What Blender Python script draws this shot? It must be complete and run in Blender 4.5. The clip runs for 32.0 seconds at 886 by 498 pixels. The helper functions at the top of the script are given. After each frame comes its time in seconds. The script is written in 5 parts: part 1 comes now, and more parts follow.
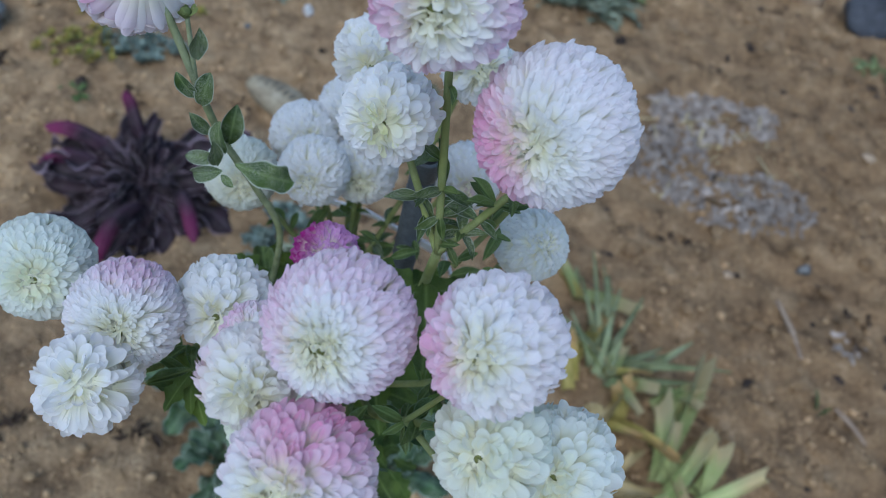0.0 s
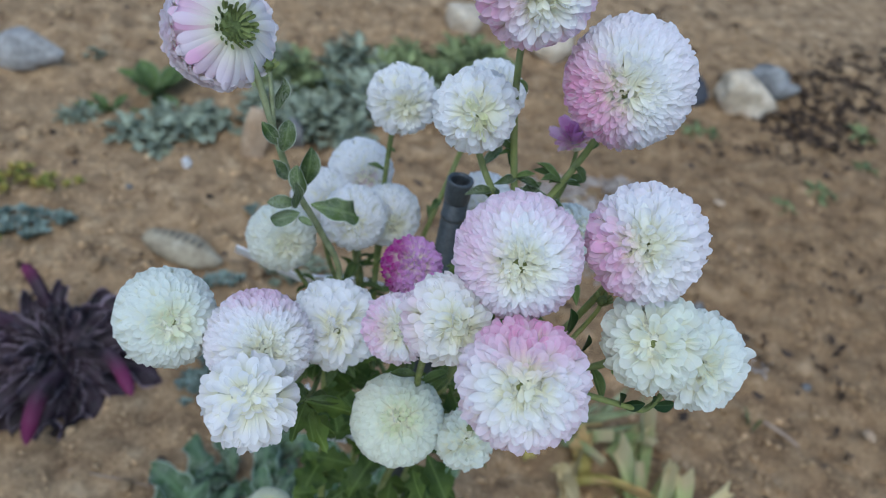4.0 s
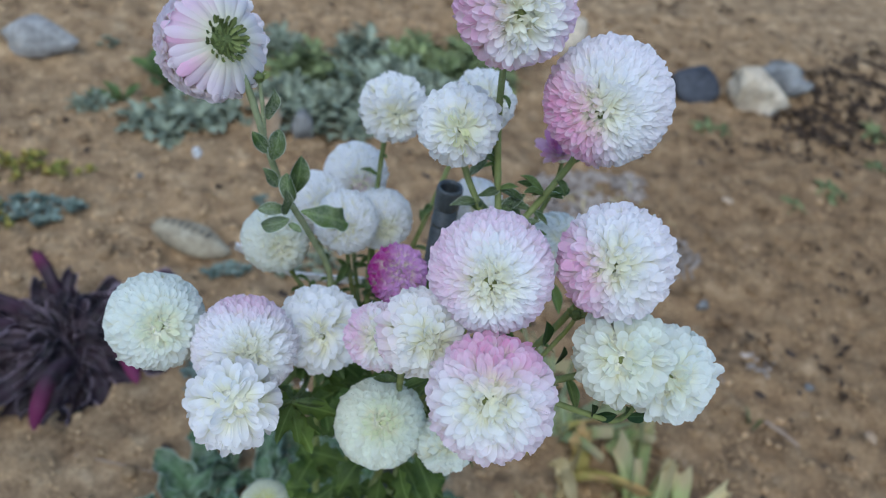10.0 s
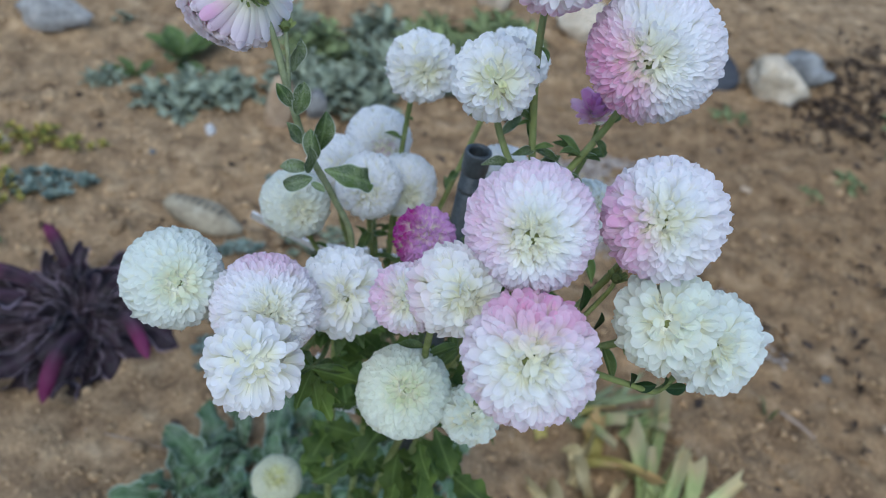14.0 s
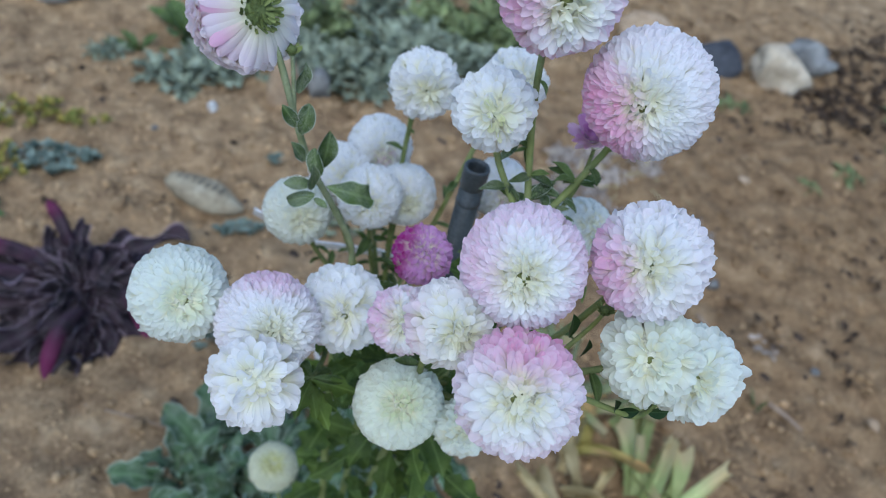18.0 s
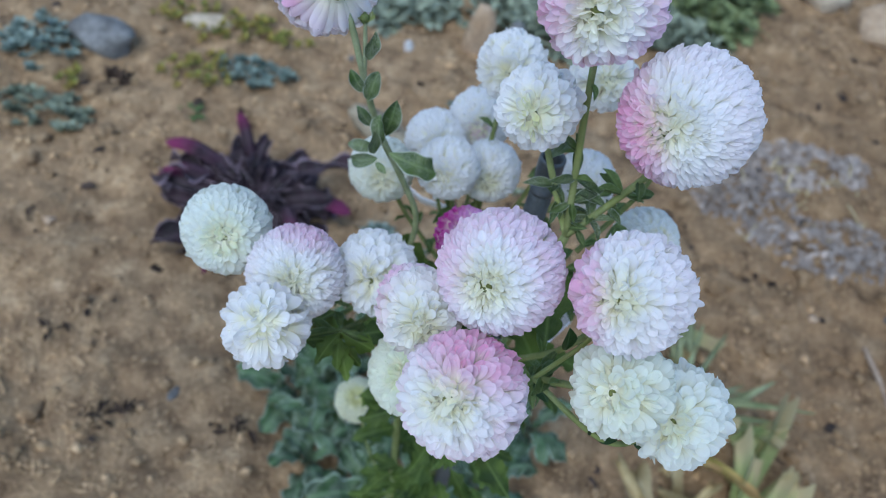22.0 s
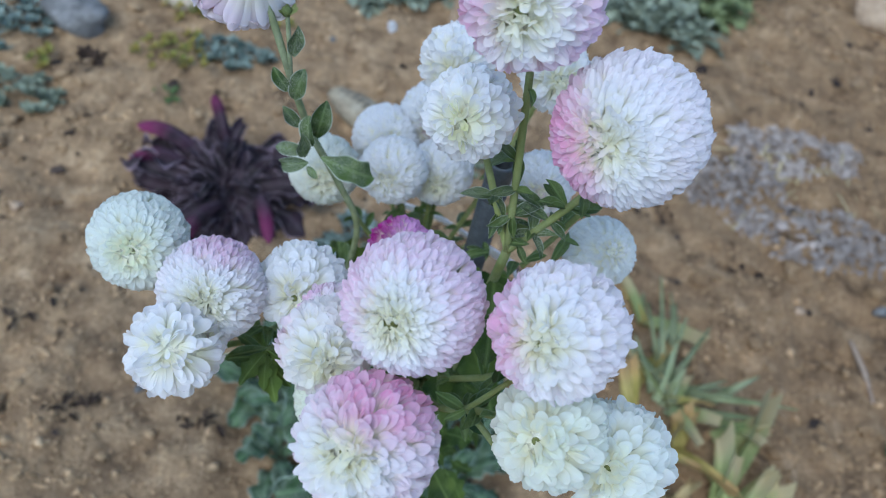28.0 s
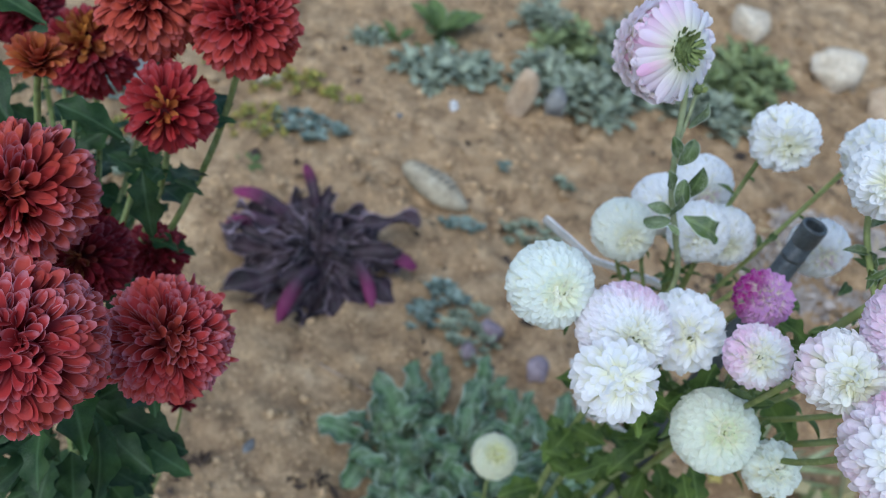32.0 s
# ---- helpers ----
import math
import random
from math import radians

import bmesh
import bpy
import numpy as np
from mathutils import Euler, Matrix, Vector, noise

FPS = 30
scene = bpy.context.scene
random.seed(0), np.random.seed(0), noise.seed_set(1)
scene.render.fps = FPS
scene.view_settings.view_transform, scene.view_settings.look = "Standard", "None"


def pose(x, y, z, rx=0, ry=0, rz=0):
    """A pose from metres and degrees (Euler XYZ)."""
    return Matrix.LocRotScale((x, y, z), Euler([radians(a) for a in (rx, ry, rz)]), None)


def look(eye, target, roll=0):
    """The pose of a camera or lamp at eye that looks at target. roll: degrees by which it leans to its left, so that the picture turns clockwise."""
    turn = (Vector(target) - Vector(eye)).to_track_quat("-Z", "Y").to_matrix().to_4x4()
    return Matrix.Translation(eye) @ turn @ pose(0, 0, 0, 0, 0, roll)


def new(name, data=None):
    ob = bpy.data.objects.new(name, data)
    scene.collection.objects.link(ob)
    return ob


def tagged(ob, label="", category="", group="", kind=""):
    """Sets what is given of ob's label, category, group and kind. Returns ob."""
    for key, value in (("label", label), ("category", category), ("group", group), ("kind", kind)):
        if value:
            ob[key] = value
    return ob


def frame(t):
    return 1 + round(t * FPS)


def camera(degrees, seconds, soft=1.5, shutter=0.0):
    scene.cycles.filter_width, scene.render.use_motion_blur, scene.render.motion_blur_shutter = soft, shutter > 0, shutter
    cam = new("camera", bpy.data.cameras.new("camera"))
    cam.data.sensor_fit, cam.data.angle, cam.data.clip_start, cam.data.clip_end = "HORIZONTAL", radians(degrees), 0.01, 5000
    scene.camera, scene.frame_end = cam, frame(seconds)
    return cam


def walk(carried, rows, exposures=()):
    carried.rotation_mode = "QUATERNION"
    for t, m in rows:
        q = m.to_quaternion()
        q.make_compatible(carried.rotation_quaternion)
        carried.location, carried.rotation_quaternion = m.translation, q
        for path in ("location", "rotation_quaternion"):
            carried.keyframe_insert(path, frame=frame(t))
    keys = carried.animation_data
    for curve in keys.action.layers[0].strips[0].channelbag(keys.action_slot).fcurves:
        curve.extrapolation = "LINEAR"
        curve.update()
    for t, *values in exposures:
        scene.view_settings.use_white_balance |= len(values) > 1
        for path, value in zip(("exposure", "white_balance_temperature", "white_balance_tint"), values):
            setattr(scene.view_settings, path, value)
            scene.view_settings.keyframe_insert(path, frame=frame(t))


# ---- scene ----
cam = camera(57.1, 32.0, 0.85)
cam.data.dof.use_dof, cam.data.dof.focus_distance, cam.data.dof.aperture_fstop = True, 0.295, 12.5
PATH = [
    (0, (-0.0316, 0.0773, 0.9963), (0.1792, 1.3413, -0.5392), 16.51),
    (0.5, (-0.0142, 0.0432, 1.0183), (0.1038, 1.3100, -0.5249), 14.17),
    (1, (-0.0610, 0.0616, 0.9460), (0.0759, 1.3859, -0.5465), 11.90),
    (1.5, (-0.1093, 0.0614, 0.8785), (0.1830, 1.4410, -0.5397), 10.59),
    (2, (-0.1184, 0.0451, 0.8938), (0.3071, 1.4606, -0.4536), 11.27),
    (2.5, (-0.1177, 0.0400, 0.9168), (0.3421, 1.4915, -0.3800), 11.04),
    (3, (-0.1296, 0.0224, 0.9432), (0.3494, 1.4976, -0.3195), 11.12),
    (3.5, (-0.1329, 0.0098, 0.9582), (0.3712, 1.4913, -0.2873), 11.32),
    (5.5, (-0.1312, 0.0047, 0.9702), (0.4227, 1.4848, -0.2555), 12.11),
    (6, (-0.1264, 0.0096, 0.9732), (0.4268, 1.4900, -0.2524), 12.07),
    (6.5, (-0.1244, 0.0137, 0.9731), (0.4214, 1.4954, -0.2544), 11.97),
    (7, (-0.1277, 0.0070, 0.9726), (0.4117, 1.4874, -0.2592), 11.94),
    (7.5, (-0.1265, 0.0016, 0.9787), (0.4058, 1.4831, -0.2550), 11.95),
    (8, (-0.1262, 0.0056, 0.9713), (0.3966, 1.4866, -0.2669), 12.01),
    (8.5, (-0.1252, 0.0055, 0.9755), (0.3913, 1.4849, -0.2673), 11.99),
    (9, (-0.1252, 0.0026, 0.9723), (0.3843, 1.4781, -0.2780), 12.11),
    (9.5, (-0.1242, 0.0021, 0.9769), (0.3769, 1.4749, -0.2800), 12.07),
    (10, (-0.1220, 0.0036, 0.9799), (0.3722, 1.4737, -0.2828), 11.97),
    (10.5, (-0.1209, 0.0084, 0.9771), (0.3687, 1.4753, -0.2912), 12.04),
    (11, (-0.1206, 0.0092, 0.9745), (0.3635, 1.4727, -0.2998), 11.99),
    (11.5, (-0.1209, 0.0135, 0.9716), (0.3595, 1.4750, -0.3064), 12.01),
    (12, (-0.1246, 0.0165, 0.9668), (0.3531, 1.4756, -0.3150), 12.11),
    (12.5, (-0.1269, 0.0169, 0.9675), (0.3512, 1.4732, -0.3173), 12.30),
    (13, (-0.1287, 0.0137, 0.9688), (0.3478, 1.4689, -0.3177), 12.53),
    (13.5, (-0.1267, 0.0090, 0.9629), (0.3489, 1.4656, -0.3224), 12.66),
    (15.5, (-0.1284, 0.0156, 0.9541), (0.3363, 1.4653, -0.3430), 13.40),
    (16, (-0.1264, 0.0175, 0.9642), (0.3356, 1.4601, -0.3416), 13.70),
    (16.5, (-0.1209, 0.0199, 0.9666), (0.3413, 1.4502, -0.3527), 14.11),
    (17, (-0.1224, 0.0195, 0.9739), (0.3424, 1.4414, -0.3535), 14.35),
    (17.5, (-0.1289, 0.0159, 0.9781), (0.3434, 1.4309, -0.3540), 14.67),
    (18, (-0.1299, 0.0153, 0.9832), (0.3489, 1.4243, -0.3529), 14.80),
    (18.5, (-0.1330, 0.0138, 0.9839), (0.3495, 1.4197, -0.3543), 14.94),
    (19, (-0.1407, 0.0160, 0.9879), (0.3387, 1.4192, -0.3543), 15.41),
    (19.5, (-0.1087, 0.0379, 0.9933), (0.2891, 1.4353, -0.3811), 17.76),
    (20, (-0.0750, 0.0426, 1.0020), (0.1181, 1.4240, -0.4314), 16.58),
    (20.5, (-0.0467, 0.0313, 1.0049), (0.0069, 1.3789, -0.4719), 14.84),
    (21, (-0.0396, 0.0293, 1.0083), (-0.0233, 1.3625, -0.4824), 14.48),
    (21.5, (-0.0500, 0.0233, 1.0152), (-0.0325, 1.3509, -0.4805), 13.75),
    (22, (-0.0577, 0.0225, 1.0090), (-0.0335, 1.3477, -0.4887), 13.27),
    (22.5, (-0.0592, 0.0334, 1.0124), (-0.0242, 1.3548, -0.4884), 13.47),
    (23, (-0.0426, 0.0354, 1.0199), (-0.0025, 1.3546, -0.4828), 13.53),
    (23.5, (-0.0393, 0.0245, 1.0299), (0.0005, 1.3435, -0.4730), 13.48),
    (24, (-0.0414, 0.0217, 1.0283), (0.0001, 1.3426, -0.4728), 13.60),
    (24.5, (-0.0365, 0.0237, 1.0276), (0.0031, 1.3480, -0.4705), 13.44),
    (25, (-0.0385, 0.0358, 1.0193), (-0.0044, 1.3625, -0.4769), 13.29),
    (25.5, (-0.0414, 0.0463, 1.0079), (-0.0123, 1.3721, -0.4893), 13.25),
    (27.5, (-0.0361, 0.0592, 1.0034), (0.0012, 1.3534, -0.5210), 14.25),
    (28, (-0.0326, 0.0598, 1.0001), (0.0097, 1.3472, -0.5299), 14.31),
    (28.5, (-0.0308, 0.0566, 0.9945), (0.0041, 1.3739, -0.5100), 13.97),
    (29, (-0.0289, 0.0445, 0.9940), (-0.0070, 1.4195, -0.4583), 13.11),
    (29.5, (-0.0317, 0.0399, 0.9953), (-0.0107, 1.4416, -0.4312), 12.60),
    (30, (-0.0339, 0.0373, 0.9915), (-0.0121, 1.4525, -0.4216), 12.65),
    (30.5, (-0.0352, 0.0378, 0.9831), (-0.0014, 1.4586, -0.4241), 12.96),
    (31, (-0.0781, 0.0185, 0.9891), (-0.0074, 1.4474, -0.4084), 13.92),
    (31.5, (-0.1548, -0.0019, 0.9860), (-0.0464, 1.4343, -0.4016), 15.49),
    (32, (-0.2320, -0.0118, 0.9851), (-0.1292, 1.4283, -0.3989), 17.39),
]
walk(cam, [(t, look(eye, target, roll)) for t, eye, target, roll in PATH],
     exposures=[(0.0, -0.33, 5430, 5), (1.0, -0.19, 5510, 5), (7.0, -0.17, 5580, 5), (16.0, -0.12, 5510, 5), (20.0, -0.10, 5430, 5), (24.0, -0.03, 5390, 5), (25.0, 0.05, 5390, 5), (28.0, -0.02, 5410, 5), (30.0, -0.08, 5480, 5), (31.0, -0.06, 5510, 5), (32.0, 0.16, 5580, 5)])

# ---- light ----
world = bpy.data.worlds.new("sky")
scene.world = world
world.use_nodes = True
wn = world.node_tree
sky = wn.nodes.new("ShaderNodeTexSky")
sky.sky_type, sky.sun_disc = "NISHITA", False
sky.sun_elevation, sky.sun_rotation = radians(54), radians(208)
wn.links.new(sky.outputs["Color"], wn.nodes["Background"].inputs["Color"])
wn.nodes["Background"].inputs["Strength"].default_value = 0.175
sun = new("sun", bpy.data.lights.new("sun", "SUN"))
sun.data.energy, sun.data.angle, sun.data.color = 1.7, radians(50), (1.0, 0.97, 0.93)
sun.matrix_world = look((-0.9, -1.7, 2.7), (0, 0, 0))

# ---- small tools ----
PLACE = {}
GOLD = math.pi * (3 - math.sqrt(5))
rnd = random.Random(7)


def smooth(a, b, x):
    x = min(1.0, max(0.0, (x - a) / (b - a)))
    return x * x * (3 - 2 * x)


def thing(name, at, label, category, group="", kind=""):
    ob = tagged(new(name), label, category, group, kind)
    ob.empty_display_size = 0.02
    ob.matrix_basis = Matrix.Translation(at)
    PLACE[ob] = ob.matrix_basis.copy()
    return ob


def under(ob, parent, m=None):
    """Hangs ob under parent at the world pose m."""
    m = m or Matrix()
    ob.parent = parent
    ob.matrix_parent_inverse = PLACE[parent].inverted()
    ob.matrix_basis = m
    PLACE[ob] = m.copy()
    return ob


def mesh_of(name, verts, faces, mat, soft=True):
    me = bpy.data.meshes.new(name)
    me.from_pydata(verts, [], faces)
    if soft:
        me.polygons.foreach_set("use_smooth", [True] * len(me.polygons))
    me.materials.append(mat)
    return me


def from_bm(name, bm, mat, soft=True):
    me = bpy.data.meshes.new(name)
    bm.to_mesh(me)
    bm.free()
    if soft:
        me.polygons.foreach_set("use_smooth", [True] * len(me.polygons))
    me.materials.append(mat)
    return me


def part(name, data, parent, m=None, label="", color=None):
    ob = under(new(name, data), parent, m)
    if label:
        ob["label"] = label
    if color:
        ob.color = (*color, 1.0)
    return ob


def frame_of(at, y, z, size=(1, 1, 1)):
    """A pose with its y axis along y and its z axis towards z."""
    y = Vector(y).normalized()
    z = Vector(z)
    x = y.cross(z)
    x = x.normalized() if x.length > 1e-5 else y.orthogonal().normalized()
    z = x.cross(y)
    m = Matrix((x, y, z)).transposed().to_4x4()
    return Matrix.Translation(at) @ m @ Matrix.Diagonal((*size, 1))


# ---- materials ----
def material(name):
    mat = bpy.data.materials.new(name)
    mat.use_nodes = True
    return mat, mat.node_tree.nodes, mat.node_tree.links, mat.node_tree.nodes["Principled BSDF"]


def noise_node(n, l, scale, detail=4.0, coords=None, rough=0.55):
    t = n.new("ShaderNodeTexNoise")
    t.inputs["Scale"].default_value, t.inputs["Detail"].default_value, t.inputs["Roughness"].default_value = scale, detail, rough
    if coords:
        l.new(coords, t.inputs["Vector"])
    return t


def ramp(n, l, fac, *stops):
    r = n.new("ShaderNodeValToRGB")
    e = r.color_ramp.elements
    e[0].position, e[0].color = stops[0][0], (*stops[0][1], 1)
    e[1].position, e[1].color = stops[-1][0], (*stops[-1][1], 1)
    for p, c in stops[1:-1]:
        e.new(p).color = (*c, 1)
    l.new(fac, r.inputs["Fac"])
    return r.outputs["Color"]


def mixed(n, l, fac, a, b, blend="MIX"):
    m = n.new("ShaderNodeMix")
    m.data_type, m.blend_type = "RGBA", blend
    for socket, v in ((m.inputs["Factor"], fac), (m.inputs["A"], a), (m.inputs["B"], b)):
        if isinstance(v, (int, float)):
            socket.default_value = v
        elif isinstance(v, tuple):
            socket.default_value = (*v, 1)
        else:
            l.new(v, socket)
    return m.outputs["Result"]


def bump(n, l, height, strength, distance, b):
    k = n.new("ShaderNodeBump")
    k.inputs["Strength"].default_value, k.inputs["Distance"].default_value = strength, distance
    l.new(height, k.inputs["Height"])
    l.new(k.outputs["Normal"], b.inputs["Normal"])


def thin(mat, n, l, b, color, share):
    """Lets some light pass through a petal or a leaf."""
    t = n.new("ShaderNodeBsdfTranslucent")
    l.new(color, t.inputs["Color"])
    m = n.new("ShaderNodeMixShader")
    m.inputs["Fac"].default_value = share
    l.new(b.outputs["BSDF"], m.inputs[1])
    l.new(t.outputs["BSDF"], m.inputs[2])
    l.new(m.outputs["Shader"], n["Material Output"].inputs["Surface"])


def petal_material(name, heart, share, rough=0.6, frost=0.0, own=True):
    """Petals: the tip takes the piece's own colour, the base the colour of the heart; fine veins run along it.
    own: the colour comes from the single petal, else from the joined petals' tint."""
    mat, n, l, b = material(name)
    uv, info, geo = n.new("ShaderNodeUVMap"), n.new("ShaderNodeObjectInfo"), n.new("ShaderNodeNewGeometry")
    uv.uv_map = "along"
    tint = info
    if not own:
        tint = n.new("ShaderNodeAttribute")
        tint.attribute_name = "tint"
    xyz = n.new("ShaderNodeSeparateXYZ")
    l.new(uv.outputs["UV"], xyz.inputs["Vector"])
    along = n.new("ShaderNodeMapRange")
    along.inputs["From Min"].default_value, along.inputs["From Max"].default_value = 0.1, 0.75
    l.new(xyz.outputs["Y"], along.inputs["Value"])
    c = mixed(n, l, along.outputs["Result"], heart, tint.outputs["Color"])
    stretch = n.new("ShaderNodeMapping")
    stretch.inputs["Scale"].default_value = (6, 0.8, 1)
    l.new(uv.outputs["UV"], stretch.inputs["Vector"])
    veins = noise_node(n, l, 2.2, 3, stretch.outputs["Vector"])
    c = mixed(n, l, 0.22, c, mixed(n, l, 1.0, c, ramp(n, l, veins.outputs["Fac"], (0.3, (0.88, 0.87, 0.87)), (0.7, (1.0, 1.0, 1.0))), "MULTIPLY"))
    tone = n.new("ShaderNodeMapRange")
    tone.inputs["To Min"].default_value, tone.inputs["To Max"].default_value = 0.95, 1.0
    l.new(info.outputs["Random"] if own else geo.outputs["Random Per Island"], tone.inputs["Value"])
    c = mixed(n, l, 1.0, c, tone.outputs["Result"], "MULTIPLY")
    if frost:
        grains = noise_node(n, l, 520, 3, geo.outputs["Position"])
        patches = noise_node(n, l, 40, 2, geo.outputs["Position"])
        far = n.new("ShaderNodeMapRange")
        far.inputs["From Min"].default_value, far.inputs["From Max"].default_value = 0.8, 1.0
        l.new(xyz.outputs["Y"], far.inputs["Value"])
        rims = ramp(n, l, xyz.outputs["X"], (0.0, (1, 1, 1)), (0.13, (0.04, 0.04, 0.04)), (0.87, (0.04, 0.04, 0.04)), (1.0, (1, 1, 1)))
        past = n.new("ShaderNodeMath"); past.operation = "MULTIPLY"
        l.new(ramp(n, l, xyz.outputs["Y"], (0.35, (0, 0, 0)), (0.6, (1, 1, 1))), past.inputs[0])
        l.new(rims, past.inputs[1])
        most = n.new("ShaderNodeMath"); most.operation = "MAXIMUM"
        l.new(past.outputs[0], most.inputs[0])
        l.new(far.outputs["Result"], most.inputs[1])
        m1 = n.new("ShaderNodeMath"); m1.operation = "MULTIPLY"
        l.new(most.outputs[0], m1.inputs[0])
        l.new(ramp(n, l, grains.outputs["Fac"], (0.30, (0.35, 0.35, 0.35)), (0.52, (1, 1, 1))), m1.inputs[1])
        m2 = n.new("ShaderNodeMath"); m2.operation = "MULTIPLY"
        l.new(m1.outputs[0], m2.inputs[0])
        l.new(ramp(n, l, patches.outputs["Fac"], (0.36, (0.1 * frost, 0.1 * frost, 0.1 * frost)), (0.58, (frost, frost, frost))), m2.inputs[1])
        c = mixed(n, l, m2.outputs[0], c, (0.62, 0.40, 0.47))
    l.new(c, b.inputs["Base Color"])
    b.inputs["Roughness"].default_value = rough + 0.1
    b.inputs["Specular IOR Level"].default_value = 0.14
    bump(n, l, veins.outputs["Fac"], 0.2, 0.0004, b)
    thin(mat, n, l, b, c, share)
    return mat


def leaf_material(name, dark, light, share=0.2, rough=0.55, frost=0.0, scale=60, rim=None, rim_share=0.7, tip=None):
    """Leaves: two greens in patches, a paler midrib, speckles of frost."""
    mat, n, l, b = material(name)
    tc, info = n.new("ShaderNodeTexCoord"), n.new("ShaderNodeObjectInfo")
    geo = n.new("ShaderNodeNewGeometry")
    patches = noise_node(n, l, scale, 4, geo.outputs["Position"])
    c = ramp(n, l, patches.outputs["Fac"], (0.32, dark), (0.68, light))
    xyz = n.new("ShaderNodeSeparateXYZ")
    l.new(tc.outputs["Object"], xyz.inputs["Vector"])
    mid = n.new("ShaderNodeMath"); mid.operation = "ABSOLUTE"
    l.new(xyz.outputs["X"], mid.inputs[0])
    c = mixed(n, l, ramp(n, l, mid.outputs[0], (0.0, (0.55, 0.55, 0.55)), (0.035, (0, 0, 0))), c, tuple(min(1, v * 1.5 + 0.03) for v in light))
    if rim:
        uv = n.new("ShaderNodeUVMap")
        uv.uv_map = "along"
        ends = n.new("ShaderNodeSeparateXYZ")
        l.new(uv.outputs["UV"], ends.inputs["Vector"])
        edge = ramp(n, l, ends.outputs["X"], (0.0, (rim_share,) * 3), (0.07, (0, 0, 0)), (0.93, (0, 0, 0)), (1.0, (rim_share,) * 3))
        c = mixed(n, l, edge, c, rim)
    if tip:
        uv = n.new("ShaderNodeUVMap")
        uv.uv_map = "along"
        ends = n.new("ShaderNodeSeparateXYZ")
        l.new(uv.outputs["UV"], ends.inputs["Vector"])
        c = mixed(n, l, ramp(n, l, ends.outputs["Y"], (0.5, (0, 0, 0)), (0.8, (1, 1, 1))), c, tip)
    tone = n.new("ShaderNodeMapRange")
    tone.inputs["To Min"].default_value, tone.inputs["To Max"].default_value = 0.75, 1.2
    l.new(info.outputs["Random"], tone.inputs["Value"])
    c = mixed(n, l, 1.0, c, tone.outputs["Result"], "MULTIPLY")
    grains = noise_node(n, l, 2600, 2, geo.outputs["Position"])
    if frost:
        wide = noise_node(n, l, 70, 2, geo.outputs["Position"])
        m = n.new("ShaderNodeMath"); m.operation = "MULTIPLY"
        l.new(ramp(n, l, grains.outputs["Fac"], (0.42, (0, 0, 0)), (0.74, (1, 1, 1))), m.inputs[0])
        l.new(ramp(n, l, wide.outputs["Fac"], (0.35, (0, 0, 0)), (0.65, (frost, frost, frost))), m.inputs[1])
        c = mixed(n, l, m.outputs[0], c, (0.62, 0.65, 0.52))
    l.new(c, b.inputs["Base Color"])
    b.inputs["Roughness"].default_value = rough + 0.15
    b.inputs["Specular IOR Level"].default_value = 0.16
    bump(n, l, patches.outputs["Fac"], 0.35, 0.001, b)
    thin(mat, n, l, b, c, share)
    return mat


def rough_material(name, stops, scale, fine, rough=0.9, lift=0.004, spec=0.3, vary=0.0, drift=None):
    """Stone, soil, plastic: patches, a finer grain over them and fine relief."""
    mat, n, l, b = material(name)
    geo, info = n.new("ShaderNodeNewGeometry"), n.new("ShaderNodeObjectInfo")
    wide = noise_node(n, l, scale, 6, geo.outputs["Position"], 0.62)
    grain = noise_node(n, l, fine, 4, geo.outputs["Position"], 0.65)
    c = ramp(n, l, wide.outputs["Fac"], *stops)
    c = mixed(n, l, 0.75, c, mixed(n, l, 1.0, c, ramp(n, l, grain.outputs["Fac"], (0.3, (0.55, 0.54, 0.53)), (0.7, (1.35, 1.35, 1.35))), "MULTIPLY"))
    if vary:
        tone = n.new("ShaderNodeMapRange")
        tone.inputs["To Min"].default_value, tone.inputs["To Max"].default_value = 1 - vary, 1 + vary
        l.new(geo.outputs["Random Per Island"], tone.inputs["Value"])
        c = mixed(n, l, 1.0, c, tone.outputs["Result"], "MULTIPLY")
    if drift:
        # tone changes with distance from one spot, its edge broken up by noise
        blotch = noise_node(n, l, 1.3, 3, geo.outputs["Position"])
        span, dry, ragged_span = n.new("ShaderNodeVectorMath"), n.new("ShaderNodeMapRange"), n.new("ShaderNodeMath")
        span.operation, ragged_span.operation = "DISTANCE", "MULTIPLY_ADD"
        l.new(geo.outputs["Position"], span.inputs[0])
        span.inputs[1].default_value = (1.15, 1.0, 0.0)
        l.new(blotch.outputs["Fac"], ragged_span.inputs[0])
        ragged_span.inputs[1].default_value = 0.7
        l.new(span.outputs["Value"], ragged_span.inputs[2])
        # 0 near that spot, 1 in the paler soil beyond
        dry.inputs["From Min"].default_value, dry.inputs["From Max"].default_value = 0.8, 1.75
        l.new(ragged_span.outputs[0], dry.inputs["Value"])
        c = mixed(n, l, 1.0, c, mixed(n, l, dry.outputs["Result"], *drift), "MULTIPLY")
    l.new(c, b.inputs["Base Color"])
    b.inputs["Roughness"].default_value = rough
    b.inputs["Specular IOR Level"].default_value = spec
    add = n.new("ShaderNodeMath")
    l.new(wide.outputs["Fac"], add.inputs[0])
    l.new(grain.outputs["Fac"], add.inputs[1])
    bump(n, l, add.outputs[0], 0.6, lift, b)
    return mat


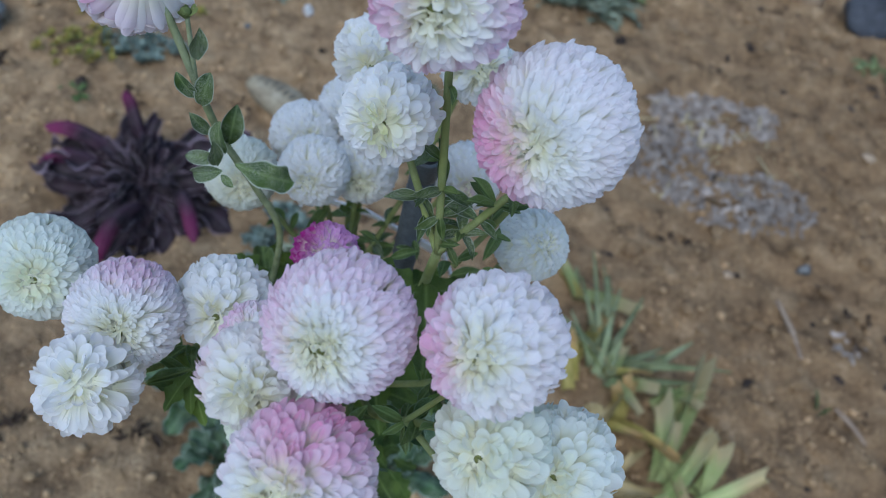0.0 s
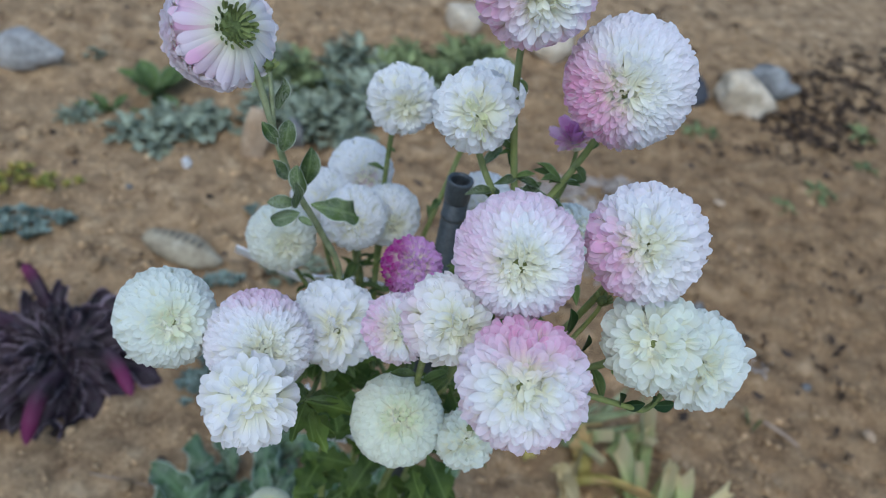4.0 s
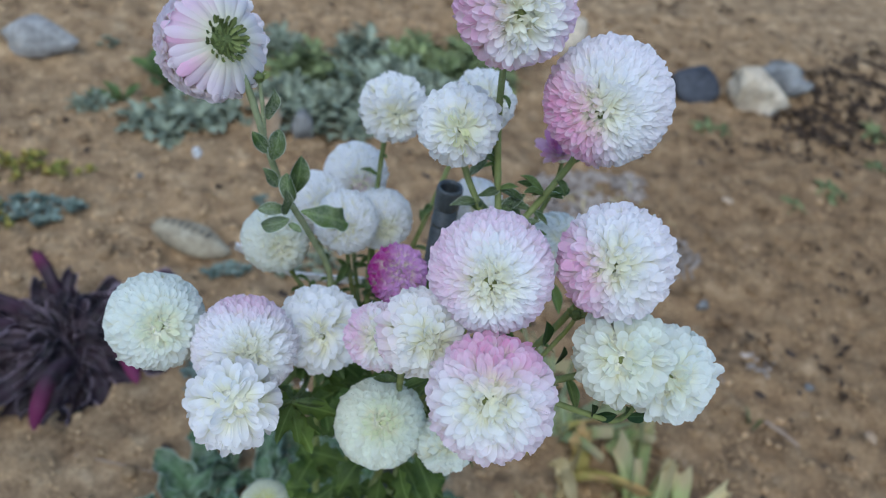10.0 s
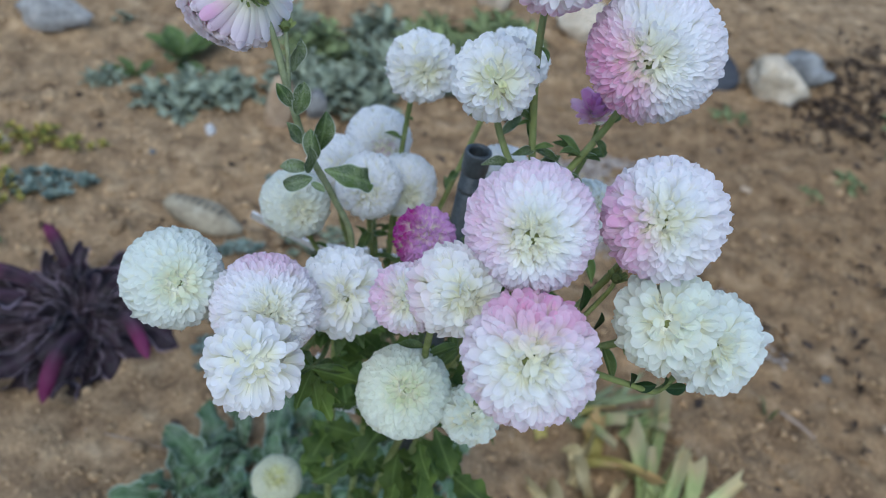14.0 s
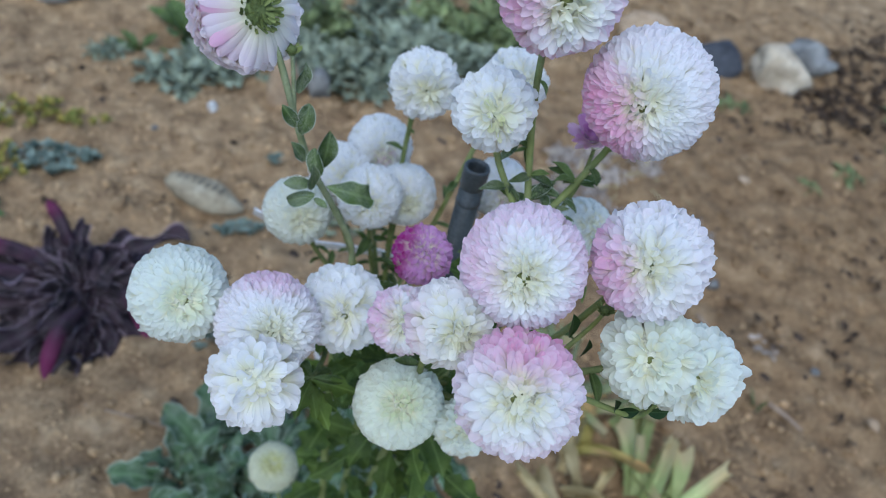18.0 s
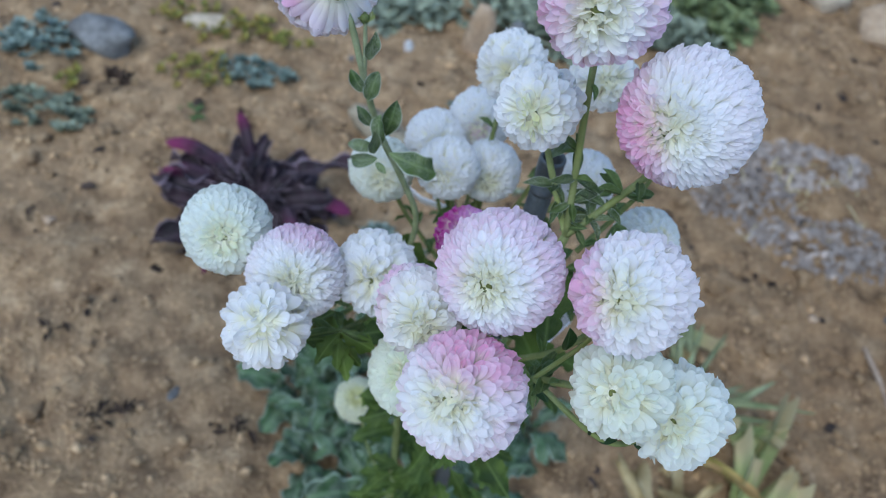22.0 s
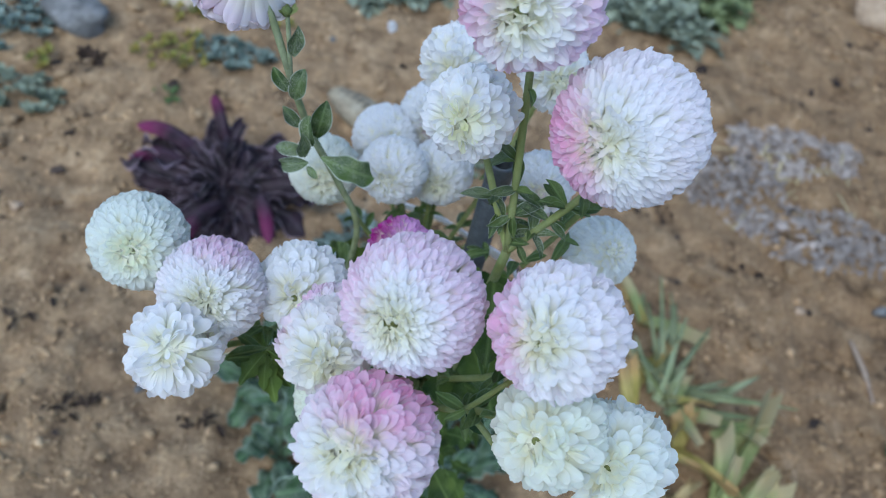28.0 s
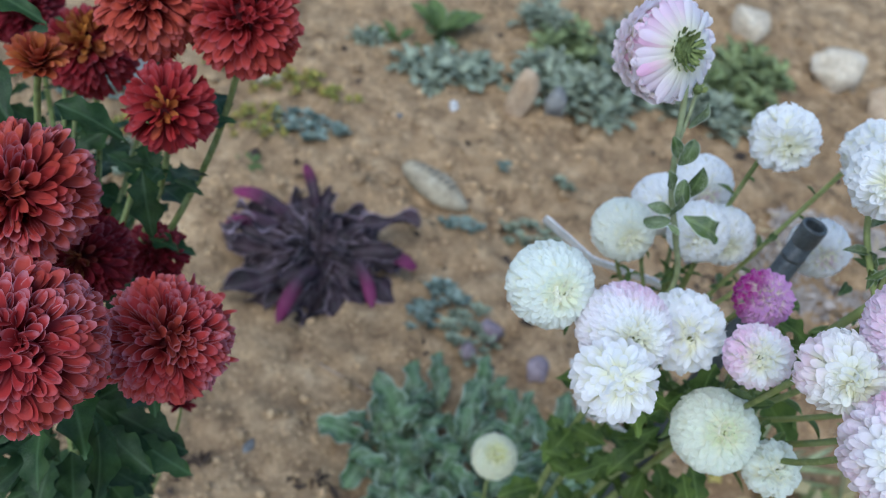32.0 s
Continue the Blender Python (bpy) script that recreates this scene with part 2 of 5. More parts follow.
PETAL_MATERIALS = {}
for own in (True, False):
    PETAL_MATERIALS["white", own] = petal_material("white_petal", (0.965, 0.95, 0.76), 0.5, own=own)
    # red petals: base colour darkened to paint in the shadow between them
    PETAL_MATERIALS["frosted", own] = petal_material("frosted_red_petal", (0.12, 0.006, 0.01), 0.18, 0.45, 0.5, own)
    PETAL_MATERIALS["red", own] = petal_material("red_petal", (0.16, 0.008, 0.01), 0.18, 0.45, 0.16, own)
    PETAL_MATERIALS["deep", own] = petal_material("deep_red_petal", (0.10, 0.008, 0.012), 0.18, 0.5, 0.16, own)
MUM_LEAF = leaf_material("chrysanthemum_leaf", (0.035, 0.07, 0.014), (0.14, 0.205, 0.04), 0.35, 0.5, frost=0.12)
FROST_LEAF = leaf_material("frosted_leaf", (0.04, 0.078, 0.018), (0.115, 0.165, 0.045), 0.2, 0.6, frost=0.75, scale=130, rim=(0.68, 0.72, 0.62), rim_share=0.85)
DARK_LEAF = leaf_material("dark_leaf", (0.010, 0.030, 0.008), (0.034, 0.070, 0.018), 0.1, 0.3, frost=0.08, scale=110)
STEM = leaf_material("green_stem", (0.12, 0.15, 0.04), (0.24, 0.275, 0.085), 0.0, 0.6, frost=0.3, scale=160)
PALE_STEM = leaf_material("downy_stem", (0.19, 0.22, 0.10), (0.33, 0.37, 0.19), 0.0, 0.7, frost=0.6, scale=160)
CALYX = leaf_material("calyx_green", (0.11, 0.14, 0.035), (0.25, 0.29, 0.10), 0.15, 0.6, scale=200)
SILVER = leaf_material("silver_leaf", (0.06, 0.08, 0.045), (0.43, 0.47, 0.33), 0.12, 0.75, frost=0.5, scale=40)
SAGE = leaf_material("grey_green_leaf", (0.013, 0.036, 0.011), (0.12, 0.19, 0.08), 0.05, 0.6, frost=0.6, scale=30, rim=(0.52, 0.62, 0.48), rim_share=1.0)
BLUE_SEDUM = leaf_material("blue_sedum", (0.07, 0.11, 0.09), (0.38, 0.45, 0.38), 0.08, 0.6, frost=0.4, scale=35)
YELLOW_SEDUM = leaf_material("yellow_sedum", (0.12, 0.19, 0.05), (0.52, 0.39, 0.09), 0.1, 0.6)
MOSSY = leaf_material("mossy_leaf", (0.05, 0.075, 0.022), (0.34, 0.39, 0.16), 0.15, 0.7, frost=0.3, scale=40)
FRESH = leaf_material("fresh_green_leaf", (0.055, 0.095, 0.02), (0.15, 0.21, 0.055), 0.2, 0.45, frost=0.25, scale=120, rim=(0.34, 0.42, 0.28), rim_share=0.45)
STRAP = leaf_material("strap_leaf", (0.30, 0.38, 0.13), (0.55, 0.58, 0.27), 0.25, 0.55, frost=0.1, scale=20, tip=(0.60, 0.50, 0.27))
YELLOWING = leaf_material("yellowing_leaf", (0.42, 0.38, 0.10), (0.68, 0.54, 0.20), 0.25, 0.6, scale=30, tip=(0.62, 0.42, 0.18))
GREY_STRAP = leaf_material("grey_strap_leaf", (0.18, 0.22, 0.10), (0.40, 0.43, 0.24), 0.2, 0.6, frost=0.3, scale=30)
STRAW = leaf_material("straw_leaf", (0.42, 0.31, 0.13), (0.68, 0.56, 0.31), 0.2, 0.65, scale=20)
PLUM = leaf_material("plum_leaf", (0.014, 0.009, 0.012), (0.068, 0.040, 0.050), 0.12, 0.6, frost=0.15, scale=25, rim=(0.48, 0.36, 0.42), rim_share=1.0)
CRIMSON = leaf_material("crimson_leaf", (0.020, 0.011, 0.016), (0.075, 0.035, 0.05), 0.15, 0.5, frost=0.1, scale=25, tip=(0.19, 0.028, 0.09))
GREY_DRY = leaf_material("grey_dry_leaf", (0.30, 0.24, 0.19), (0.60, 0.51, 0.43), 0.15, 0.85, scale=50)
BROWN_DRY = leaf_material("brown_dry_leaf", (0.03, 0.02, 0.014), (0.10, 0.068, 0.046), 0.1, 0.85, scale=50)
# soil tone: darker and browner round one spot, paler further off
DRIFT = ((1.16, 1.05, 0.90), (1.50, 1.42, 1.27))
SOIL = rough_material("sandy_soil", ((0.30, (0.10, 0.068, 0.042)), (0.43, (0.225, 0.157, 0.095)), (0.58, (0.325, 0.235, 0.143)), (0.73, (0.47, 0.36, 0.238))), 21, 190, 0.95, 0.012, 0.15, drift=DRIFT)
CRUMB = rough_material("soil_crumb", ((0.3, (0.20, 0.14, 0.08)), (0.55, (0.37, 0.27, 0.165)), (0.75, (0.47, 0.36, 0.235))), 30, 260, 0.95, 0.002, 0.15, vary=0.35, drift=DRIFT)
CREAM_STONE = rough_material("cream_stone", ((0.3, (0.46, 0.36, 0.24)), (0.55, (0.66, 0.55, 0.40)), (0.75, (0.76, 0.67, 0.53))), 16, 120, 0.85, 0.004)
GREY_STONE = rough_material("grey_stone", ((0.3, (0.10, 0.095, 0.085)), (0.52, (0.24, 0.23, 0.21)), (0.7, (0.42, 0.41, 0.38))), 18, 120, 0.85, 0.004)
PALE_STONE = rough_material("pale_grey_stone", ((0.3, (0.22, 0.21, 0.19)), (0.52, (0.42, 0.40, 0.37)), (0.7, (0.58, 0.56, 0.52))), 18, 120, 0.85, 0.004)
SLATE_STONE = rough_material("dark_stone", ((0.3, (0.035, 0.037, 0.045)), (0.7, (0.10, 0.105, 0.12))), 16, 120, 0.75, 0.004)
OCHRE_STONE = rough_material("ochre_stone", ((0.3, (0.40, 0.27, 0.16)), (0.7, (0.60, 0.45, 0.30))), 20, 140, 0.85, 0.004)
PINK_STONE = rough_material("mauve_stone", ((0.3, (0.22, 0.16, 0.17)), (0.7, (0.36, 0.29, 0.30))), 20, 140, 0.85, 0.003)
WHITE_STONE = rough_material("white_stone", ((0.3, (0.62, 0.60, 0.56)), (0.7, (0.80, 0.78, 0.75))), 30, 200, 0.7, 0.001)
LABEL_STONE = rough_material("label_stone", ((0.3, (0.25, 0.20, 0.13)), (0.55, (0.43, 0.36, 0.24)), (0.75, (0.52, 0.45, 0.32))), 22, 150, 0.85, 0.002)
BLACK_PLASTIC = rough_material("black_plastic", ((0.3, (0.042, 0.048, 0.051)), (0.7, (0.09, 0.10, 0.105))), 60, 400, 0.36, 0.0006, 0.5)
WHITE_PLASTIC = rough_material("white_plastic", ((0.3, (0.70, 0.71, 0.74)), (0.7, (0.82, 0.83, 0.85))), 60, 400, 0.4, 0.0003, 0.5)
INK = rough_material("faded_ink", ((0.3, (0.07, 0.065, 0.055)), (0.7, (0.17, 0.15, 0.12))), 90, 500, 0.8, 0.0003)
WOOD = rough_material("dry_wood", ((0.3, (0.30, 0.21, 0.14)), (0.7, (0.50, 0.38, 0.27))), 60, 300, 0.85, 0.001)


# ---- ground ----
def ground_height(x, y):
    p = Vector((x, y, 0))
    near = math.exp(-((x - 0.4) ** 2 + (y - 1.2) ** 2) / 12)
    h = 0.020 * noise.noise(p * 1.7) + 0.018 * noise.noise(p * 6.0) + 0.018 * noise.noise(p * 14.0) + 0.012 * noise.noise(p * 33.0) + 0.006 * max(0, noise.noise(p * 21.0 + Vector((3, 1, 0))))
    return h * near - 0.004


def axis_steps(lo, hi, step, far):
    mid = list(np.arange(lo, hi, step))
    out, gap = [], step
    x = hi
    while x < far:
        out.append(x)
        gap *= 1.35
        x += gap
    low, gap, x = [], step, lo
    while x > -far:
        gap *= 1.35
        x -= gap
        low.append(x)
    return low[::-1] + mid + out


gx, gy = axis_steps(-1.3, 1.9, 0.0125, 900), axis_steps(0.1, 2.7, 0.0125, 900)
gv = [(x, y, ground_height(x, y)) for y in gy for x in gx]
w = len(gx)
gf = [(j * w + i, j * w + i + 1, (j + 1) * w + i + 1, (j + 1) * w + i) for j in range(len(gy) - 1) for i in range(w - 1)]
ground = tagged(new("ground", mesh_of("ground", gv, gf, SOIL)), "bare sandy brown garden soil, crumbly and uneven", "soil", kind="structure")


def pebble_mesh(name, mat, rough=0.25, flat=0.6, seed=0, level=1, soft=True):
    r = random.Random(seed)
    bm = bmesh.new()
    bmesh.ops.create_icosphere(bm, subdivisions=level, radius=1)
    off = Vector((r.uniform(-9, 9), r.uniform(-9, 9), r.uniform(-9, 9)))
    cuts = [(Vector((r.gauss(0, 1), r.gauss(0, 1), r.gauss(0, 1))).normalized(), r.uniform(0.55, 0.88)) for _ in range(14)] if level > 1 and rough > 0.15 else []
    for v in bm.verts:
        k = 1 + rough * noise.noise(v.co * 1.1 + off) * 1.6 + rough * 0.5 * noise.noise(v.co * 2.7 + off) + rough * 0.22 * noise.noise(v.co * 6 + off)
        v.co = v.co * k
        for q, d in cuts:
            over = v.co.dot(q) - d
            if over > 0:
                v.co -= q * over * 0.85
        v.co.z *= flat
    return from_bm(name, bm, mat, soft)


def scatter_crumbs():
    """Loose crumbs of soil and grit lying on the ground, one mesh."""
    r = random.Random(3)
    base = [pebble_mesh("crumb", CRUMB, 0.35, 0.7, k) for k in range(6)]
    shapes = [([v.co.copy() for v in me.vertices], [tuple(p.vertices) for p in me.polygons]) for me in base]
    for me in base:
        bpy.data.meshes.remove(me)
    shapes = [(np.array([tuple(v) for v in vs]), np.array(fs)) for vs, fs in shapes]
    verts, faces, start = [], [], 0
    for k in range(70000):
        x, y = r.uniform(-1.0, 1.6), 0.40 + 1.9 * r.random() ** 1.25
        if noise.noise(Vector((x, y, 4)) * 3.2) < r.uniform(-0.9, 0.55):
            continue
        s = 0.0013 + 0.0026 * r.random() + (0.007 * r.random() ** 2 if r.random() < 0.06 else 0)
        vs, fs = shapes[k % 6]
        a = r.uniform(0, 6.3)
        turn = np.array(((math.cos(a), -math.sin(a), 0), (math.sin(a), math.cos(a), 0), (0, 0, 1)))
        verts.append((vs * (s, s * r.uniform(0.6, 1), s)) @ turn.T + (x, y, ground_height(x, y) + s * 0.2))
        faces.append(fs + start)
        start += len(vs)
    me = bpy.data.meshes.new("soil_crumbs")
    verts, faces = np.concatenate(verts), np.concatenate(faces)
    me.vertices.add(len(verts))
    me.vertices.foreach_set("co", verts.ravel())
    me.loops.add(faces.size)
    me.loops.foreach_set("vertex_index", faces.ravel())
    me.polygons.add(len(faces))
    me.polygons.foreach_set("loop_start", np.arange(len(faces)) * 3)
    me.materials.append(CRUMB)
    me.update()
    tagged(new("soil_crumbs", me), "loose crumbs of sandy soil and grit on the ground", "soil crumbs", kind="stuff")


scatter_crumbs()


def scattered(name, label, category, mat, count, low, high, seed, rough, flat, spots=None):
    """Loose lumps lying about on the soil, one mesh."""
    r = random.Random(seed)
    base = [pebble_mesh("lump", mat, rough, flat, seed + k, 2) for k in range(5)]
    bm = bmesh.new()
    for k in range(count):
        x, y = r.uniform(-0.95, 1.6), r.uniform(0.45, 2.35)
        if noise.noise(Vector((x, y, seed)) * 1.6) < r.uniform(-0.6, 0.4) - 0.15 * (x > 0.3):
            continue
        s = low + (high - low) * r.random() ** 2.5
        m = pose(x, y, ground_height(x, y) + s * 0.15, r.uniform(-25, 25), r.uniform(-25, 25), r.uniform(0, 360)) @ Matrix.Diagonal((s, s * r.uniform(0.5, 0.9), s * r.uniform(0.5, 0.8), 1))
        me = base[k % 5].copy()
        me.transform(m)
        bm.from_mesh(me)
        bpy.data.meshes.remove(me)
    for me in base:
        bpy.data.meshes.remove(me)
    tagged(new(name, from_bm(name, bm, mat)), label, category, kind="stuff")


DARK_BIT = rough_material("dark_litter", ((0.3, (0.03, 0.02, 0.015)), (0.7, (0.11, 0.08, 0.06))), 60, 300, 0.9, 0.001, 0.2, vary=0.5)
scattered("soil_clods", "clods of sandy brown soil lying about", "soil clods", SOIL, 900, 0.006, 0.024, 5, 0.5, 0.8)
scattered("litter_bits", "dark scraps of dead leaves and bark on the soil", "plant litter", DARK_BIT, 700, 0.003, 0.016, 9, 0.5, 0.3)


# ---- petals and leaves ----
def blade(name, mat, profile, across=4, along=6, cup=0.0, bend=0.0, wave=0.0, waves=3.0, fold=0.0, twist=0.0, tip=0.0):
    """A petal or leaf one unit long, from its base at the origin along y, its upper face towards z.
    profile: half its width at each share of the length; cup: raised edges; bend: rise of the tip; wave: ruffled edges."""
    verts, faces = [], []
    for j in range(along + 1):
        v = 1 - (1 - j / along) ** 1.7
        half = profile(v)
        for i in range(across + 1):
            u = 2 * i / across - 1
            x = u * half
            z = cup * half * u * u + bend * v * v + fold * abs(x) + wave * abs(u) ** 1.5 * math.sin(waves * math.pi * 2 * v + (1.3 if u > 0 else 0))
            y = v - tip * u * u * smooth(0.7, 1, v)
            a = twist * v
            verts.append((x * math.cos(a) - z * math.sin(a), y, x * math.sin(a) + z * math.cos(a)))
    w = across + 1
    for j in range(along):
        for i in range(across):
            faces.append((j * w + i, j * w + i + 1, (j + 1) * w + i + 1, (j + 1) * w + i))
    me = mesh_of(name, verts, faces, mat)
    ends = np.array([(i / across, 1 - (1 - j / along) ** 1.7) for j in range(along + 1) for i in range(w)])
    me.uv_layers.new(name="along").data.foreach_set("uv", ends[np.array(faces).ravel()].ravel())
    return me


def arched(name, mat, profile, across=6, along=14, curl=1.2, wrap=0.0, wave=0.0, waves=3.0, early=1.3, twist=0.0):
    """A leaf one unit long whose midrib sets out along y and droops in an arc of curl radians; wrap: how far its edges roll down (up: minus)."""
    verts, faces, y, z = [], [], 0.0, 0.0
    for j in range(along + 1):
        v = j / along
        droop = -curl * v ** early
        if j:
            y += math.cos(droop) / along
            z += math.sin(droop) / along
        half, roll = profile(v), wrap * (0.4 + 0.6 * v)
        for i in range(across + 1):
            u = 2 * i / across - 1
            x, lift = half * u, 0.0
            if abs(roll) > 1e-3:
                x, lift = half * math.sin(u * roll) / abs(roll) * (1 if roll > 0 else -1), half * (math.cos(u * roll) - 1) / roll
            lift += wave * abs(u) ** 1.5 * math.sin(waves * math.pi * 2 * v + (1.7 if u > 0 else 0))
            a = twist * v
            x, lift = x * math.cos(a) - lift * math.sin(a), x * math.sin(a) + lift * math.cos(a)
            verts.append((x, y - math.sin(droop) * lift, z + math.cos(droop) * lift))
    w = across + 1
    for j in range(along):
        for i in range(across):
            faces.append((j * w + i, j * w + i + 1, (j + 1) * w + i + 1, (j + 1) * w + i))
    me = mesh_of(name, verts, faces, mat)
    ends = np.array([(i / across, j / along) for j in range(along + 1) for i in range(w)])
    me.uv_layers.new(name="along").data.foreach_set("uv", ends[np.array(faces).ravel()].ravel())
    return me


def spoon(width, base=0.45, peak=0.72):
    def half(v):
        rise = base + (1 - base) * smooth(0.0, peak, v)
        end = math.sqrt(max(0.0, 1 - max(0.0, (v - peak) / (1 - peak)) ** 2))
        return width * rise * max(end, 0.3)
    return half


def paddle(width, base=0.3, peak=0.7):
    """Narrow at the base, broad and blunt at the end."""
    def half(v):
        end = math.sqrt(max(0.0, 1 - max(0.0, (v - peak) / (1 - peak)) ** 2))
        return width * (base + (1 - base) * smooth(0.0, peak, v)) * max(end, 0.12)
    return half


def oval(width, peak=0.45):
    def half(v):
        s = v / peak * 0.5 if v < peak else 0.5 + (v - peak) / (1 - peak) * 0.5
        return width * max(0.06, math.sin(math.pi * s) ** 0.8)
    return half


def lobed(width, lobes=3.0, depth=0.35, peak=0.5):
    body = oval(width, peak)

    def half(v):
        return body(v) * (1 - depth * (0.5 - 0.5 * math.cos(2 * math.pi * (lobes * v + 0.15)))) if v < 0.97 else width * 0.05
    return half


def strap(width):
    return lambda v: width * (1 - 0.35 * v)


PETALS = {}
for key in ("white", "red", "deep", "frosted"):
    mat = PETAL_MATERIALS[key, True]
    PETALS[key, "fine"] = [blade("petal", mat, spoon(0.165, 0.62, 0.64), 4, 6, 0.42, 0.16 - 0.08 * k, 0.008, 1.2) for k in range(4)]
    PETALS[key, "broad"] = [blade("petal", mat, spoon(0.205, 0.55, 0.66), 4, 6, 0.42, 0.2 - 0.1 * k, 0.012, 1.0) for k in range(4)]
    PETALS[key, "back"] = [blade("petal", mat, spoon(0.15, 0.6, 0.8), 4, 5, -0.35, -0.22 - 0.06 * k, 0.01, 1.0) for k in range(4)]


def joined_petals(parent, laid, mat, name="petals"):
    """Many petals as one mesh: laid holds (petal mesh, pose, colour)."""
    cache, verts, faces, uvs, tints, start = {}, [], [], [], [], 0
    for me, m, c in laid:
        if me not in cache:
            co = np.empty(len(me.vertices) * 3)
            me.vertices.foreach_get("co", co)
            fs = np.array([p.vertices[:] for p in me.polygons])
            uv = np.empty(len(me.loops) * 2)
            me.uv_layers["along"].data.foreach_get("uv", uv)
            cache[me] = (co.reshape(-1, 3), fs, uv)
        co, fs, uv = cache[me]
        k = np.array(m)
        verts.append(co @ k[:3, :3].T + k[:3, 3])
        faces.append(fs + start)
        uvs.append(uv)
        tints.append(np.tile((*c, 1.0), (len(co), 1)))
        start += len(co)
    verts, faces = np.concatenate(verts), np.concatenate(faces)
    me = bpy.data.meshes.new(name)
    me.vertices.add(len(verts))
    me.vertices.foreach_set("co", verts.ravel())
    me.loops.add(faces.size)
    me.loops.foreach_set("vertex_index", faces.ravel())
    me.polygons.add(len(faces))
    me.polygons.foreach_set("loop_start", np.arange(len(faces)) * 4)
    me.uv_layers.new(name="along").data.foreach_set("uv", np.concatenate(uvs))
    me.color_attributes.new("tint", "FLOAT_COLOR", "POINT").data.foreach_set("color", np.concatenate(tints).ravel())
    me.polygons.foreach_set("use_smooth", [True] * len(faces))
    me.materials.append(mat)
    me.update()
    me.validate()
    return tagged(part(name, me, parent), kind="stuff")


WHITE, CREAM, GREENISH = (0.965, 0.965, 0.965), (0.975, 0.97, 0.84), (0.94, 0.965, 0.84)
PINK, ROSE = (0.92, 0.61, 0.78), (0.88, 0.45, 0.66)


def blend(a, b, k):
    return tuple(p + (q - p) * k for p, q in zip(a, b))


def tube(name, points, radii, mat, sides=7):
    """A smooth tapered tube through the points."""
    pts = [Vector(p) for p in points]
    path = []
    for k in range(len(pts) - 1):
        a, b, c, d = pts[max(k - 1, 0)], pts[k], pts[k + 1], pts[min(k + 2, len(pts) - 1)]
        for s in range(6):
            t = s / 6
            path.append((0.5 * (2 * b + (c - a) * t + (2 * a - 5 * b + 4 * c - d) * t * t + (3 * b - 3 * c + d - a) * t ** 3), k + t))
    path.append((pts[-1], len(pts) - 1))
    verts, faces = [], []
    side = None
    for n, (p, k) in enumerate(path):
        go = (path[min(n + 1, len(path) - 1)][0] - path[max(n - 1, 0)][0]).normalized()
        side = go.orthogonal().normalized() if side is None else (side - go * side.dot(go)).normalized()
        up = go.cross(side)
        i = min(int(k), len(radii) - 2)
        r = radii[i] + (radii[i + 1] - radii[i]) * (k - i)
        r *= 1 + 0.06 * noise.noise(p * 90)
        for s in range(sides):
            a = 2 * math.pi * s / sides
            verts.append(p + (side * math.cos(a) + up * math.sin(a)) * r)
    for n in range(len(path) - 1):
        for s in range(sides):
            t = (s + 1) % sides
            faces.append((n * sides + s, n * sides + t, (n + 1) * sides + t, (n + 1) * sides + s))
    faces += [tuple(range(sides - 1, -1, -1)), tuple((len(path) - 1) * sides + s for s in range(sides))]
    return mesh_of(name, verts, faces, mat), [p for p, _ in path]


def ball(name, mat, r, flat=1.0):
    bm = bmesh.new()
    bmesh.ops.create_icosphere(bm, subdivisions=2, radius=r)
    for v in bm.verts:
        v.co.z *= flat
    return from_bm(name, bm, mat)


def heart_material(name, color):
    return rough_material(name, ((0.3, tuple(c * 0.7 for c in color)), (0.7, color)), 300, 900, 0.8, 0.0005)


# the red core is coloured dark as shadow seen between its petals
PALE_HEART, RED_HEART_SHADE, GREEN_HEART = heart_material("pale_heart", (0.95, 0.94, 0.80)), heart_material("red_heart_shade", (0.10, 0.01, 0.01)), heart_material("green_heart", (0.15, 0.19, 0.06))
# dark green that paints shade into the gaps amid the central petals
EYE_GAP_SHADE = heart_material("eye_gap_shade", (0.20, 0.22, 0.07))
HEARTS = {"white": PALE_HEART, "red": RED_HEART_SHADE, "deep": RED_HEART_SHADE, "frosted": RED_HEART_SHADE}


